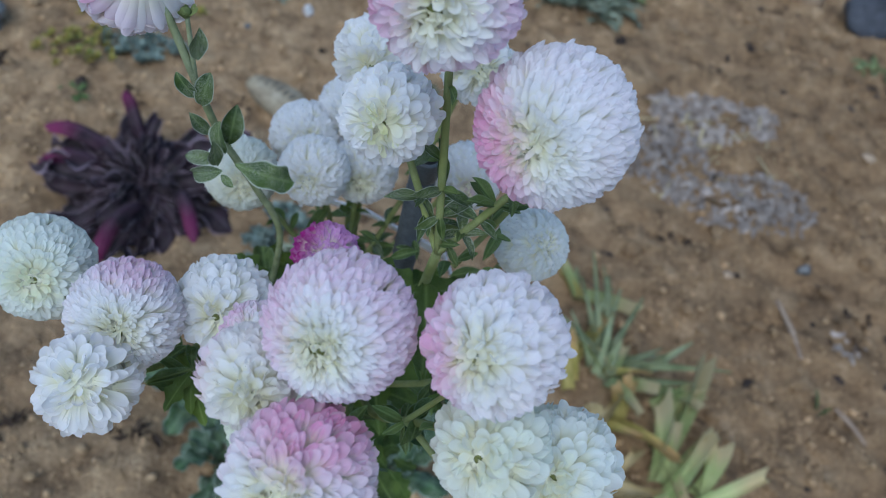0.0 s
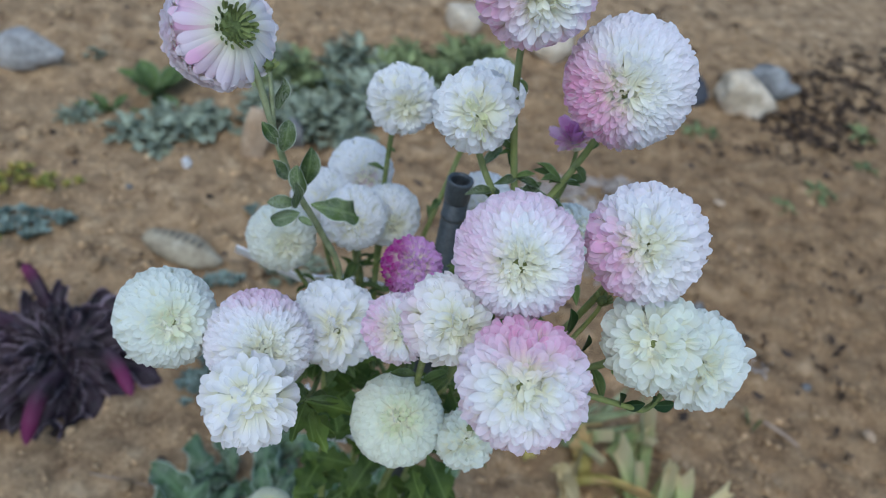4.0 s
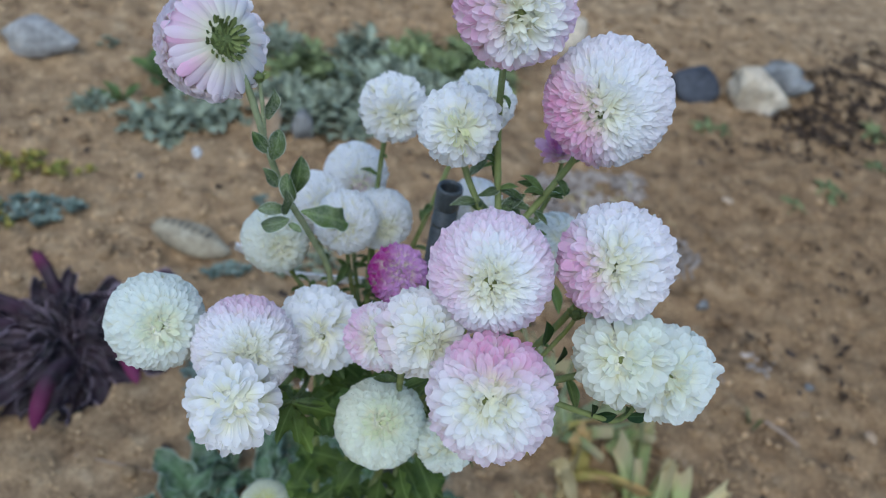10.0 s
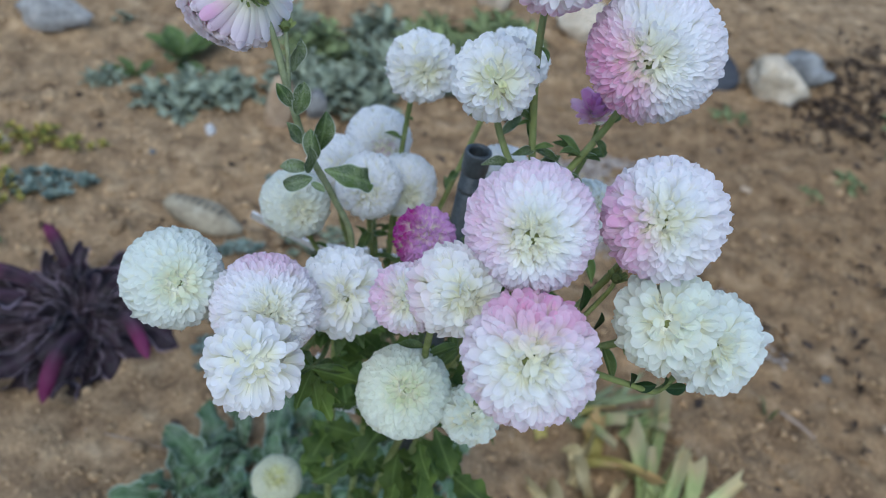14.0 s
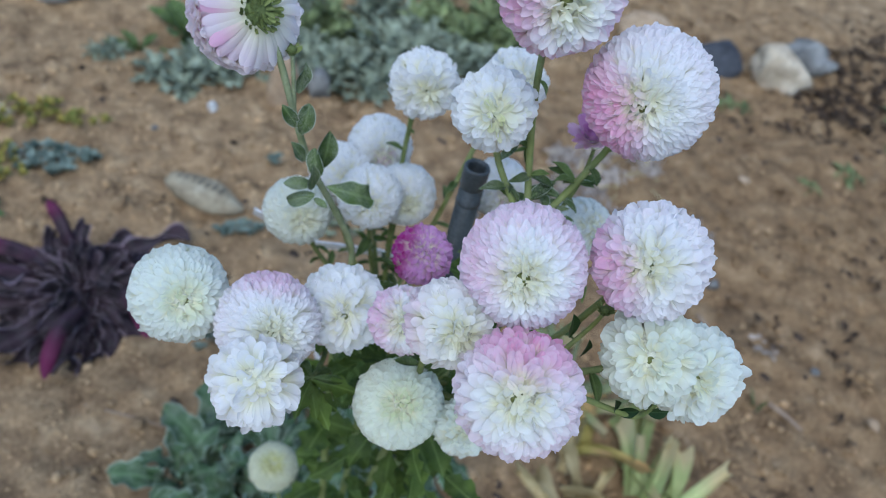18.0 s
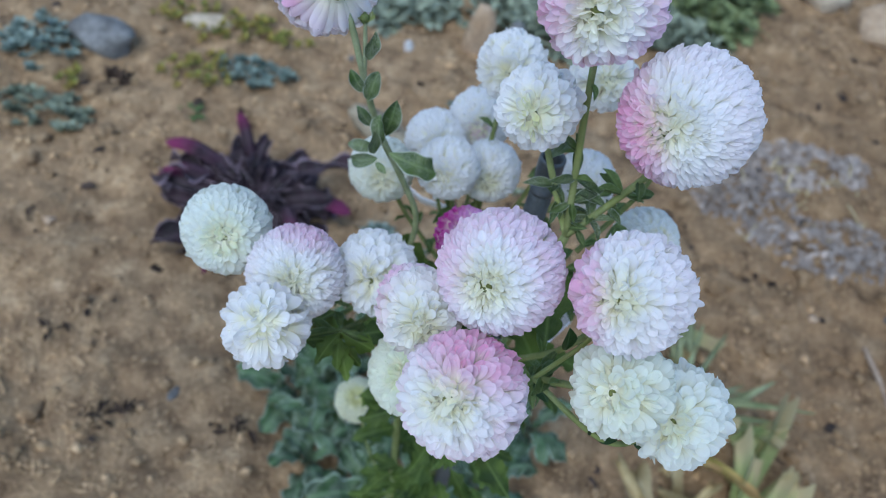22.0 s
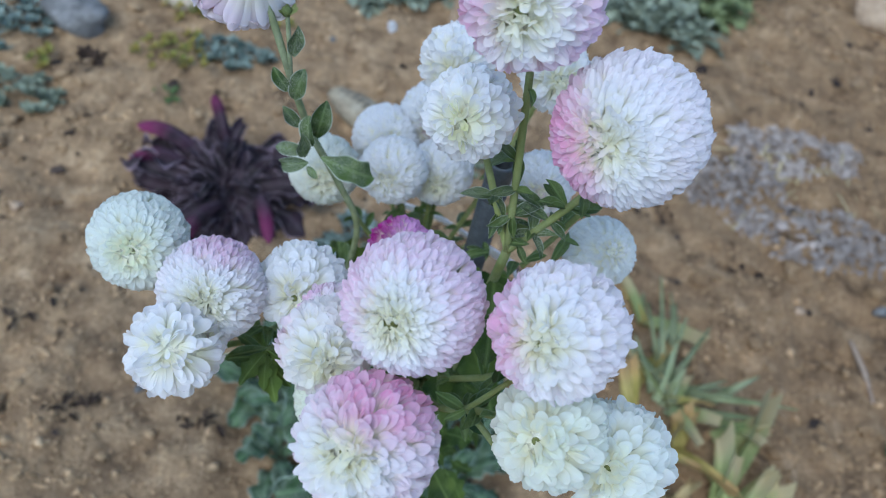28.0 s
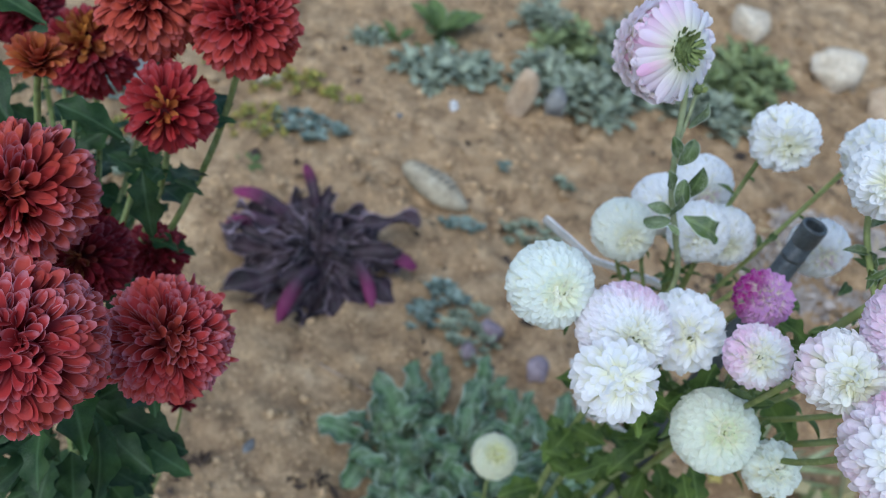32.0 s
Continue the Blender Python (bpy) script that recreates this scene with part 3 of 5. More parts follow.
def bloom(plant, at, r, axis, paint, count=300, style="fine", dye="white", reach=2.3, open_eye=0.06, seed=1, label="", single=0, tilt=1.0, wild=1.0, slim=1.0, base=0.72, core=None, pit=0.0, narrow=0.14):
    """A double chrysanthemum head: a core with spirals of petals that stand up round the eye and lean out like scales further off.
    paint(t, way): the colour of a petal at t radians from the axis, on the side given by way; single: how many are pieces of their own."""
    rr = random.Random(seed)
    r *= 0.955
    at, axis = Vector(at), Vector(axis).normalized()
    side = axis.orthogonal().normalized()
    other = axis.cross(side)
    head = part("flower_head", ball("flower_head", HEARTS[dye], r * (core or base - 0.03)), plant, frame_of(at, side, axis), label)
    shapes = PETALS[dye, style]
    laid = []
    for k in range(count):
        share = (k + 0.5) / count
        t = math.acos(1 - share * (1 - math.cos(reach)))
        a = k * GOLD + rr.uniform(-0.5, 0.5) * wild
        t = abs(t + rr.gauss(0, 0.07) * wild)
        if pit and (t < pit * 0.6 or (t < 0.34 and rr.random() < 0.2)):
            continue
        way = side * math.cos(a) + other * math.sin(a)
        lean = (0.03 + 0.26 * smooth(0.1, 0.95, t)) * tilt + rr.uniform(-0.08, 0.08) * wild
        t0 = max(0.0, t - lean)
        d0 = axis * math.cos(t0) + way * math.sin(t0)
        d1 = axis * math.cos(t) + way * math.sin(t)
        stray = Vector((rr.gauss(0, 1), rr.gauss(0, 1), rr.gauss(0, 1))) * (0.10 * (1 - smooth(0.3, 1.1, t)) + 0.055) * wild
        d1 = (d1 + stray).normalized()
        far = r * (0.985 + rr.gauss(0, 0.034) * wild - open_eye * (1 - smooth(0.0, 0.5, t)))
        p0, p1 = at + d0 * (r * base), at + d1 * far
        y = p1 - p0
        size = y.length * 1.03
        wide = r * 0.62 * slim * (0.8 - narrow * (1 - smooth(0.05, 0.7, t))) * rr.uniform(0.82, 1.15)
        z = axis * 0.35 + d1 * 0.85 - way * 0.1 + way.cross(axis) * rr.gauss(0, 0.3) * wild - stray * 2.0
        m = frame_of(p0, y, z, (wide, size, size * rr.uniform(0.6, 1.2)))
        laid.append((shapes[min(3, int(smooth(0.2, 1.6, t) * 3 + rr.random() * 1.4))], m, paint(t, d1)))
    # an added dark ball stands in for the shaded gaps at the centre
    if pit:
        part("eye", ball("eye", EYE_GAP_SHADE, r * (0.05 + pit), 0.4), head, frame_of(at + axis * (r * ((core or base) - 0.03)), side, axis), "dark green stand-in for shade in the gaps between the petals")
    pick = count // 3
    for me, m, c in laid[pick:pick + single]:
        part("petal", me, head, m, color=c)
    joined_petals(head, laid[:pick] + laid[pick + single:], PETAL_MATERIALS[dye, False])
    return head


def tinted(heart, rim, flush=PINK, ring=0.0, toward=None, amount=0.0, edge=0.1, spread=0.9, seed=0, heart_end=0.7):
    """Colours for a head: heart near the eye, rim outside, flushed in a ring round the rim and towards one side."""
    r = random.Random(seed)
    toward = Vector(toward).normalized() if toward else None

    def paint(t, d):
        c = blend(heart, rim, smooth(0.1, heart_end, t))
        k = ring * smooth(0.55, 1.3, t)
        if toward:
            k = max(k, amount * smooth(edge, edge + spread, d.dot(toward)))
        k *= r.uniform(0.7, 1.25)
        return blend(c, flush, min(1.0, max(0.0, k)))
    return paint


# ---- the white chrysanthemum ----
LEAF_SHAPES = {
    "mum": [blade("leaf", MUM_LEAF, lobed(0.34, 2.6 + 0.3 * k, 0.45, 0.55), 6, 16, 0.25, -0.25 - 0.1 * k, 0.03, 2.6, fold=0.1) for k in range(3)],
    "small": [blade("leaf", FROST_LEAF, oval(0.19, 0.55), 4, 9, 0.4, -0.2 - 0.2 * k, 0.02, 1.5, fold=0.3, twist=0.4 * (k - 1)) for k in range(3)],
    "fresh": [blade("leaf", FRESH, oval(0.165 + 0.02 * k, 0.6), 4, 10, 0.5, -0.15 - 0.2 * k, 0.02, 1.5, fold=0.35, twist=0.4 * (k - 1)) for k in range(3)],
    "dark": [blade("leaf", DARK_LEAF, lobed(0.36, 2.6 + 0.3 * k, 0.42, 0.5), 6, 16, 0.2, -0.3 - 0.1 * k, 0.03, 2.5, fold=0.08) for k in range(3)],
    "dark_small": [blade("leaf", DARK_LEAF, oval(0.25, 0.55), 4, 7, 0.2, -0.25, 0.02, 1.5, fold=0.15)],
}

mum = thing("white_chrysanthemum", (-0.03, 0.42, 0.0), "tall white and pink pompon chrysanthemum leaning over sandy soil", "flower plant")
left, up, right, down = Vector((-0.95, 0.25, -0.16)), Vector((0.05, 0.65, 0.76)), Vector((0.95, -0.25, 0.16)), Vector((-0.05, -0.65, -0.76))
# centre, radius, axis, petals, style, colours
WHITE_HEADS = {
    "top": ((-0.0172, 0.2903, 0.8573), 0.0249, (-0.20, -0.96, 0.18), 552, "broad", tinted(CREAM, WHITE, PINK, 0.6, left, 0.9, 0.0, 0.9)),
    "br": ((0.0256, 0.2747, 0.8265), 0.0278, (-0.54, -0.81, 0.23), 1225, "fine", tinted(CREAM, WHITE, ROSE, 0.08, left * 0.9 + down * 0.45, 0.8, 0.15, 0.8)),
    "r2": ((0.0138, 0.2088, 0.7976), 0.0227, (-0.53, -0.70, 0.47), 552, "broad", tinted(CREAM, WHITE, PINK, 0.12, left + down * 0.35, 0.85, 0.2, 0.7)),
    "r3": ((0.0206, 0.1921, 0.7643), 0.0202, (-0.46, -0.67, 0.59), 293, "broad", tinted(GREENISH, (0.91, 0.94, 0.86))),
    "r4": ((0.0485, 0.1983, 0.7460), 0.0213, (-0.40, -0.70, 0.59), 342, "broad", tinted(GREENISH, (0.91, 0.94, 0.90))),
    "cn": ((-0.0321, 0.2120, 0.7899), 0.0241, (-0.32, -0.83, 0.45), 1225, "fine", tinted(CREAM, WHITE, PINK, 0.42, left, 0.55, 0.1, 0.8)),
    "pl": ((-0.0364, 0.1737, 0.7661), 0.0235, (-0.34, -0.63, 0.70), 552, "broad", tinted(CREAM, WHITE, ROSE, 0.24, up * 0.9 + right * 0.35 + left * 0.25, 0.85, 0.12, 0.95)),
    "w1": ((-0.1562, 0.2725, 0.7068), 0.0232, (0.20, -0.79, 0.58), 820, "fine", tinted((0.91, 0.94, 0.72), (0.91, 0.94, 0.88))),
    "w2": ((-0.1180, 0.2568, 0.7054), 0.0244, (0.09, -0.83, 0.54), 1097, "fine", tinted(CREAM, WHITE, PINK, 0.12, up, 0.6, 0.5, 0.5)),
    "w3": ((-0.1227, 0.2258, 0.7044), 0.0211, (0.01, -0.61, 0.79), 230, "broad", tinted(WHITE, WHITE, PINK, 0.04)),
    "w4": ((-0.0830, 0.2741, 0.6973), 0.0220, (-0.04, -0.85, 0.52), 326, "broad", tinted(WHITE, WHITE)),
    "m1": ((-0.0617, 0.2427, 0.7249), 0.0161, (-0.27, -0.71, 0.65), 360, "broad", tinted(CREAM, WHITE, PINK, 0.35, left, 0.7, 0.0, 0.8)),
    "m2": ((-0.0572, 0.2025, 0.7692), 0.0171, (0.18, -0.87, 0.47), 408, "broad", tinted((0.95, 0.945, 0.78), (0.955, 0.955, 0.92), PINK, 0.08, left, 0.4, 0.3, 0.6)),
    "mag": ((-0.0437, 0.2974, 0.7111), 0.0157, (-0.02, -0.62, 0.79), 420, "broad", tinted((0.80, 0.52, 0.80), (0.76, 0.44, 0.75), (0.46, 0.045, 0.30), 0.1, left + up * 0.2, 0.95, -0.05, 0.8)),
    "gp": ((-0.0546, 0.2425, 0.6649), 0.0233, (-0.11, -0.60, 0.79), 1225, "fine", tinted((0.88, 0.92, 0.66), (0.91, 0.94, 0.83))),
    "g2": ((-0.0248, 0.2300, 0.6624), 0.0151, (-0.12, -0.62, 0.78), 288, "broad", tinted(GREENISH, (0.91, 0.94, 0.86))),
    "b1": ((-0.0455, 0.4391, 0.6716), 0.0221, (0.03, -0.95, 0.25), 900, "fine", tinted((0.80, 0.68, 0.70), WHITE, heart_end=0.5)),
    "b2": ((-0.0703, 0.4212, 0.6604), 0.0223, (0.21, -0.81, 0.55), 900, "fine", tinted(WHITE, WHITE)),
    "b3": ((-0.0593, 0.3742, 0.6830), 0.0200, (-0.09, -0.96, 0.28), 900, "fine", tinted(WHITE, WHITE)),
    "b4": ((-0.034, 0.395, 0.669), 0.0205, (-0.05, -0.95, 0.2), 900, "fine", tinted(CREAM, WHITE)),
    "b5": ((-0.0990, 0.3832, 0.6618), 0.0215, (0.16, -0.90, 0.35), 900, "fine", tinted(CREAM, (0.91, 0.93, 0.86))),
    "u1": ((-0.0377, 0.3899, 0.7512), 0.0203, (0.01, -0.97, 0.2), 345, "broad", tinted(CREAM, WHITE)),
    "u2": ((-0.0272, 0.2997, 0.7972), 0.0193, (-0.18, -0.91, 0.38), 324, "broad", tinted((0.82, 0.84, 0.52), WHITE)),
    "u3": ((0.0102, 0.3839, 0.7605), 0.0191, (0.05, -0.88, 0.48), 288, "broad", tinted(CREAM, WHITE)),
    "b6": ((0.0225, 0.391, 0.6815), 0.0200, (0.0, -0.95, 0.30), 900, "fine", tinted((0.80, 0.66, 0.70), WHITE, heart_end=0.5)),
    "bud": ((-0.0964, 0.4161, 0.3271), 0.0231, (-0.04, -0.39, 0.92), 968, "fine", tinted((0.80, 0.80, 0.38), (0.84, 0.85, 0.68))),
    "rb": ((0.0511, 0.3302, 0.7033), 0.0191, (0.3, -0.55, 0.8), 900, "fine", tinted(WHITE, (0.91, 0.93, 0.90))),
}
HEAD_LABELS = {"mag": "deep magenta half-open head", "bud": "small pale yellow head low on the plant", "top": "pink-flushed white head", "br": "white pompon head, rose on one side",
               "cn": "white pompon head with a pink rim", "pl": "white head with rose upper petals", "r2": "white head with pink side petals"}
NEAR_HEADS = ("cn", "pl", "r2", "r3", "br", "top", "r4", "m2")
LOOSE, TIGHT = ("r3", "r4", "g2", "u1", "u2", "u3", "w4", "m2"), ("w1", "b1", "b2", "b3", "b4", "b5", "b6", "rb", "gp")
for n, (key, (at, r, axis, count, style, paint)) in enumerate(WHITE_HEADS.items()):
    fine = style == "fine"
    # how the petals of this head lie: share of petals, lean, disorder, depth of their base, width, size of the core
    more, lean, wild, base, slim, core = (1.6, 1.15, 0.7, 0.85, 0.70, 0.80) if fine else (1.8, 1.2, 1.05, 0.79, 0.86, 0.73)
    if key in LOOSE:
        more, lean, wild, base, slim, core = 1.25, 1.25, 1.2, 0.75, 1.2, 0.70
    elif key in TIGHT:
        more, lean, wild, base, slim, core = 1.0, 1.3, 0.55, 0.86, 1.0, 0.84
    elif key == "w3":
        more, lean, wild, base, slim, core = 1.0, 1.3, 1.3, 0.72, 1.2, 0.68
    bloom(mum, at, r, axis, paint, int(count * more), style, seed=n + 1, label=HEAD_LABELS.get(key, ""), open_eye=0.0 if fine else 0.05, single=36 if key in NEAR_HEADS else 0,
          tilt=lean, narrow=0.32, wild=1.3 if key == "mag" else wild, base=base, slim=slim, core=core, pit=0.0 if key[0] == "b" and key != "br" or key in ("mag", "rb", "w3") else 0.03 if key in LOOSE or key in TIGHT else 0.06)

# the head that has turned its back: ray petals seen from behind, round a green calyx
back_at, back_axis, back_r = Vector((-0.1310, 0.3487, 0.8042)), Vector((-0.47, 0.70, -0.56)).normalized(), 0.0268
back_head = bloom(mum, back_at, back_r, back_axis, tinted(WHITE, WHITE, PINK, 0.2, left, 0.28, 0.0, 0.8), 620, "broad", seed=41, reach=1.75, label="pink and white head facing away", tilt=1.4, wild=0.8, base=0.78, core=0.3)
back_side = back_axis.orthogonal().normalized()
for k in range(108):
    ring = k % 3
    a = 2 * math.pi * k / 108 + rnd.uniform(-0.06, 0.06)
    way = back_side * math.cos(a) + back_axis.cross(back_side) * math.sin(a)
    p = back_at - back_axis * (back_r * (0.40 - 0.08 * ring)) + way * (back_r * 0.24)
    y = way * 0.9 + back_axis * (0.10 + 0.17 * ring + rnd.uniform(-0.05, 0.05))
    size = back_r * rnd.uniform(0.66, 0.76)
    part("petal", PETALS["white", "back"][k % 4], back_head, frame_of(p, y, -back_axis + way * 0.3 + back_axis.cross(way) * rnd.gauss(0, 0.2), (size * 0.95, size, size)),
         color=blend(WHITE, PINK, (0.14 + 0.5 * smooth(-0.3, 0.8, way.dot(left))) * rnd.uniform(0.3, 1.7)))
calyx = part("calyx", ball("calyx", GREEN_HEART, 0.0085, 0.4), mum, frame_of(back_at - back_axis * 0.0088, back_axis.orthogonal(), back_axis), "yellow-green calyx")
SEPAL = blade("sepal", CALYX, paddle(0.24, 0.6, 0.7), 3, 5, 0.5, 0.35)
for n, (rho, count, lift) in enumerate(((0.0018, 8, 0.0128), (0.0040, 13, 0.0122), (0.0060, 17, 0.0112), (0.0075, 19, 0.0102))):
    for k in range(count):
        a = 2 * math.pi * (k + 0.4 * n) / count + rnd.uniform(-0.15, 0.15)
        way = back_side * math.cos(a) + back_axis.cross(back_side) * math.sin(a)
        s = rnd.uniform(0.0032, 0.0044)
        part("sepal", SEPAL, calyx, frame_of(back_at - back_axis * lift + way * rho, way - back_axis * rnd.uniform(0.15, 0.6), -back_axis, (s, s, s)))

# a half-open magenta head beside the large one
half_at, half_axis = Vector((0.0395, 0.328, 0.764)), Vector((-0.45, -0.10, 0.85)).normalized()
half = part("flower_head", ball("flower_head", HEARTS["white"], 0.004), mum, Matrix.Translation(half_at), "half-open magenta head")
for k in range(44):
    a, t = k * GOLD, 0.1 + 1.15 * (k / 44) ** 0.7
    way = half_axis.orthogonal().normalized()
    way = way * math.cos(a) + half_axis.cross(way) * math.sin(a)
    y = half_axis * math.cos(t) + way * math.sin(t)
    s = rnd.uniform(0.010, 0.016)
    part("petal", PETALS["white", "broad"][k % 4], half, frame_of(half_at, y, half_axis - way * 0.2, (s, s, s)), color=blend((0.72, 0.33, 0.62), (0.86, 0.66, 0.84), smooth(0.3, 1.2, t) * rnd.uniform(0.5, 1.2)))

# stems: each head to a fork, the forks to the root
FORK_E = Vector((-0.0016, 0.226, 0.7077))
FORK_A, FORK_B, FORK_C, FORK_D, ROOT = Vector((0.002, 0.290, 0.735)), Vector((-0.075, 0.335, 0.62)), Vector((-0.035, 0.39, 0.56)), Vector((-0.02, 0.30, 0.60)), Vector((-0.03, 0.42, -0.02))
JOINS = {"top": FORK_A, "br": FORK_A, "u2": FORK_A, "r2": FORK_D, "r3": FORK_E, "r4": FORK_E, "cn": FORK_D, "pl": FORK_D, "m2": FORK_D, "m1": FORK_D, "rb": FORK_D,
         "w1": FORK_B, "w2": FORK_B, "w3": FORK_B, "w4": FORK_B, "gp": FORK_C, "g2": FORK_C, "mag": FORK_C, "b1": FORK_C, "b2": FORK_C, "b3": FORK_C, "b4": FORK_C, "b5": FORK_C, "b6": FORK_C,
         "u1": FORK_C, "u3": FORK_C, "bud": Vector((-0.05, 0.43, 0.12))}


def own_side(p):
    """Whether p lies on the red plant's own side of the gap between the two plants."""
    return p.x < -0.10 - 0.522 * (p.y - 0.01) + 0.217 * (p.z - 0.991)


def hides_stake(p):
    return abs(p.x + 0.012) < 0.013 and 0.69 < p.z < 0.75 and 0.26 < p.y < 0.37


def leafy(plant, path, every, size, shapes, r, low=0.0, high=9.0, first=0, keep=None):
    """Leaves in a spiral along a stem."""
    gone, turn, last = 0.0, r.uniform(0, 6), None
    for k, p in enumerate(path):
        if last is not None:
            gone += (p - last).length
        if gone > every and low < p.z < high and k > first:
            gone = 0.0
            turn += 2.3 + r.uniform(-0.4, 0.4)
            go = (p - last).normalized()
            side = go.orthogonal().normalized()
            way = side * math.cos(turn) + go.cross(side) * math.sin(turn)
            s = size * r.uniform(0.65, 1.2)
            if (keep and not keep(p + way * s)) or hides_stake(p + way * s) or hides_stake(p + way * s * 0.5):
                last = p
                continue
            part("leaf", shapes[k % len(shapes)], plant, frame_of(p, way + Vector((0, 0, r.uniform(0.0, 0.7))), Vector((0, 0, 1)), (s, s, s)))
        last = p


lr = random.Random(11)
for key, (at, r, axis, *_) in WHITE_HEADS.items():
    at, axis, join = Vector(at), Vector(axis).normalized(), JOINS[key]
    start = at - axis * (r * 0.45)
    mid = at - axis * (r * 1.15) - Vector((0, 0, 0.35 * (at - join).length * 0.5))
    mid = mid.lerp(join, 0.35)
    data, path = tube("stem", [start, mid, join], [0.0015, 0.0016, 0.0018], STEM)
    if key != "r4":
        part("stem", data, mum, None)
    twiggy = key in ("top", "br", "u2", "u3", "u1")
    leafy(mum, path, 0.024 if key == "top" else 0.0062 if twiggy else 0.010, 0.007 if key == "top" else 0.013 if twiggy else 0.014, LEAF_SHAPES["small" if key == "u2" else "fresh"], lr, high=at.z - r * 1.7 if twiggy else 9.0, first=2 if twiggy else 4, keep=lambda p: p.y > 0.235 or p.x > -0.005)
    if twiggy:
        for k in range(14):
            p, a, s = path[int((len(path) - 1) * lr.uniform(0.66, 0.99))], lr.uniform(0, 6.3), lr.uniform(0.009, 0.016)
            tip = p + Vector((math.cos(a), math.sin(a), 0.4)) * s
            if not hides_stake(tip):
                part("leaf", LEAF_SHAPES["small" if k % 3 else "fresh"][k % 3], mum, frame_of(p, (math.cos(a), math.sin(a), lr.uniform(-0.2, 1.0)), (0, -0.4, 1), (s, s, s)))
data, path = tube("stem", [back_at - back_axis * 0.009, (-0.1225, 0.3410, 0.8025), (-0.1154, 0.3405, 0.7839), (-0.1075, 0.3405, 0.7564), (-0.0976, 0.3405, 0.7277), (-0.0831, 0.3405, 0.6998), (-0.0705, 0.3395, 0.6685), FORK_B],
                  [0.0017, 0.0018, 0.0017, 0.0017, 0.0018, 0.0018, 0.0017, 0.0017], PALE_STEM)
part("stem", data, mum)
part("stem", tube("stem", [(-0.1110, 0.3435, 0.7895), (-0.1095, 0.3415, 0.7755), (-0.1085, 0.3405, 0.7615)], [0.001, 0.0011, 0.0012], PALE_STEM)[0], mum)
green_bud = part("bud", ball("bud", GREEN_HEART, 0.0024, 1.1), mum, Matrix.Translation((-0.1113, 0.3435, 0.7910)), "small closed green bud")
for k in range(9):
    a = k * GOLD
    part("sepal", SEPAL, green_bud, frame_of((-0.1113 + 0.0012 * math.cos(a), 0.3435 + 0.0012 * math.sin(a), 0.7897), (0.5 * math.cos(a), 0.5 * math.sin(a), 1), (math.cos(a), math.sin(a), 0.2), (0.0045, 0.0045, 0.0045)))
FUZZY = [arched("leaf", FROST_LEAF, oval(0.22 + 0.03 * k, 0.6), 6, 12, 0.6 + 0.5 * k, -1.0, 0.03, 1.5, 1.3, 0.5 * (k - 1)) for k in range(3)]
FUZZY_LOBED = arched("leaf", FROST_LEAF, lobed(0.25, 2.4, 0.22, 0.62), 6, 18, 1.5, -0.8, 0.03, 2.0, 1.1, 0.5)
for k, (p, q) in enumerate((((-0.1073, 0.3405, 0.7710), (-0.1035, 0.3345, 0.7880)), ((-0.1066, 0.3345, 0.7564), (-0.1136, 0.3285, 0.7677)), ((-0.1049, 0.3345, 0.7523), (-0.0999, 0.3285, 0.7676)),
                            ((-0.1011, 0.3345, 0.7365), (-0.1093, 0.3285, 0.7487)), ((-0.0939, 0.3345, 0.7322), (-0.0885, 0.3285, 0.7526)), ((-0.0949, 0.3305, 0.7298), (-0.0997, 0.3245, 0.7451)),
                            ((-0.0981, 0.3285, 0.7235), (-0.0969, 0.3225, 0.7399)), ((-0.0975, 0.3305, 0.7255), (-0.1108, 0.3245, 0.7292)), ((-0.0957, 0.3285, 0.7206), (-0.1106, 0.3225, 0.7180)),
                            ((-0.0901, 0.3305, 0.7242), (-0.0659, 0.3245, 0.7167)), ((-0.0961, 0.3285, 0.7177), (-0.0898, 0.3225, 0.7188)))):
    p, q = Vector(p), Vector(q)
    size = (q - p).length * (1.2 if k == 9 else 1.0)
    part("leaf", FUZZY_LOBED if k == 9 else FUZZY[k % 3], mum, frame_of(p, q - p + Vector((0, -0.003, 0.25 * size)), (0.2 * (-1) ** k, -0.8, 0.7), (size, size, size)), "drooping toothed leaf" if k == 9 else "")
data, path = tube("stem", [half_at - half_axis * 0.002, Vector((0.034, 0.318, 0.745)), FORK_A + Vector((0.01, 0.01, -0.02))], [0.001, 0.0012, 0.0015], STEM)
part("stem", data, mum)
part("stem", tube("stem", [FORK_E, FORK_E.lerp(FORK_D, 0.5) + Vector((0, 0, -0.015)), FORK_D], [0.0016, 0.0018, 0.002], STEM)[0], mum)
for fork, via in ((FORK_A, (0.0, 0.33, 0.58)), (FORK_B, (-0.06, 0.38, 0.42)), (FORK_C, (-0.03, 0.41, 0.35)), (FORK_D, (-0.02, 0.36, 0.42)), (Vector((-0.05, 0.43, 0.12)), (-0.04, 0.425, 0.06))):
    data, path = tube("stem", [fork, via, Vector(via).lerp(ROOT, 0.55), ROOT + Vector((lr.uniform(-0.015, 0.015), lr.uniform(-0.01, 0.01), 0))], [0.0022, 0.003, 0.0035, 0.004], STEM)
    part("stem", data, mum)
    leafy(mum, path, 0.016, 0.036, LEAF_SHAPES["mum"], lr, 0.2, 0.72)
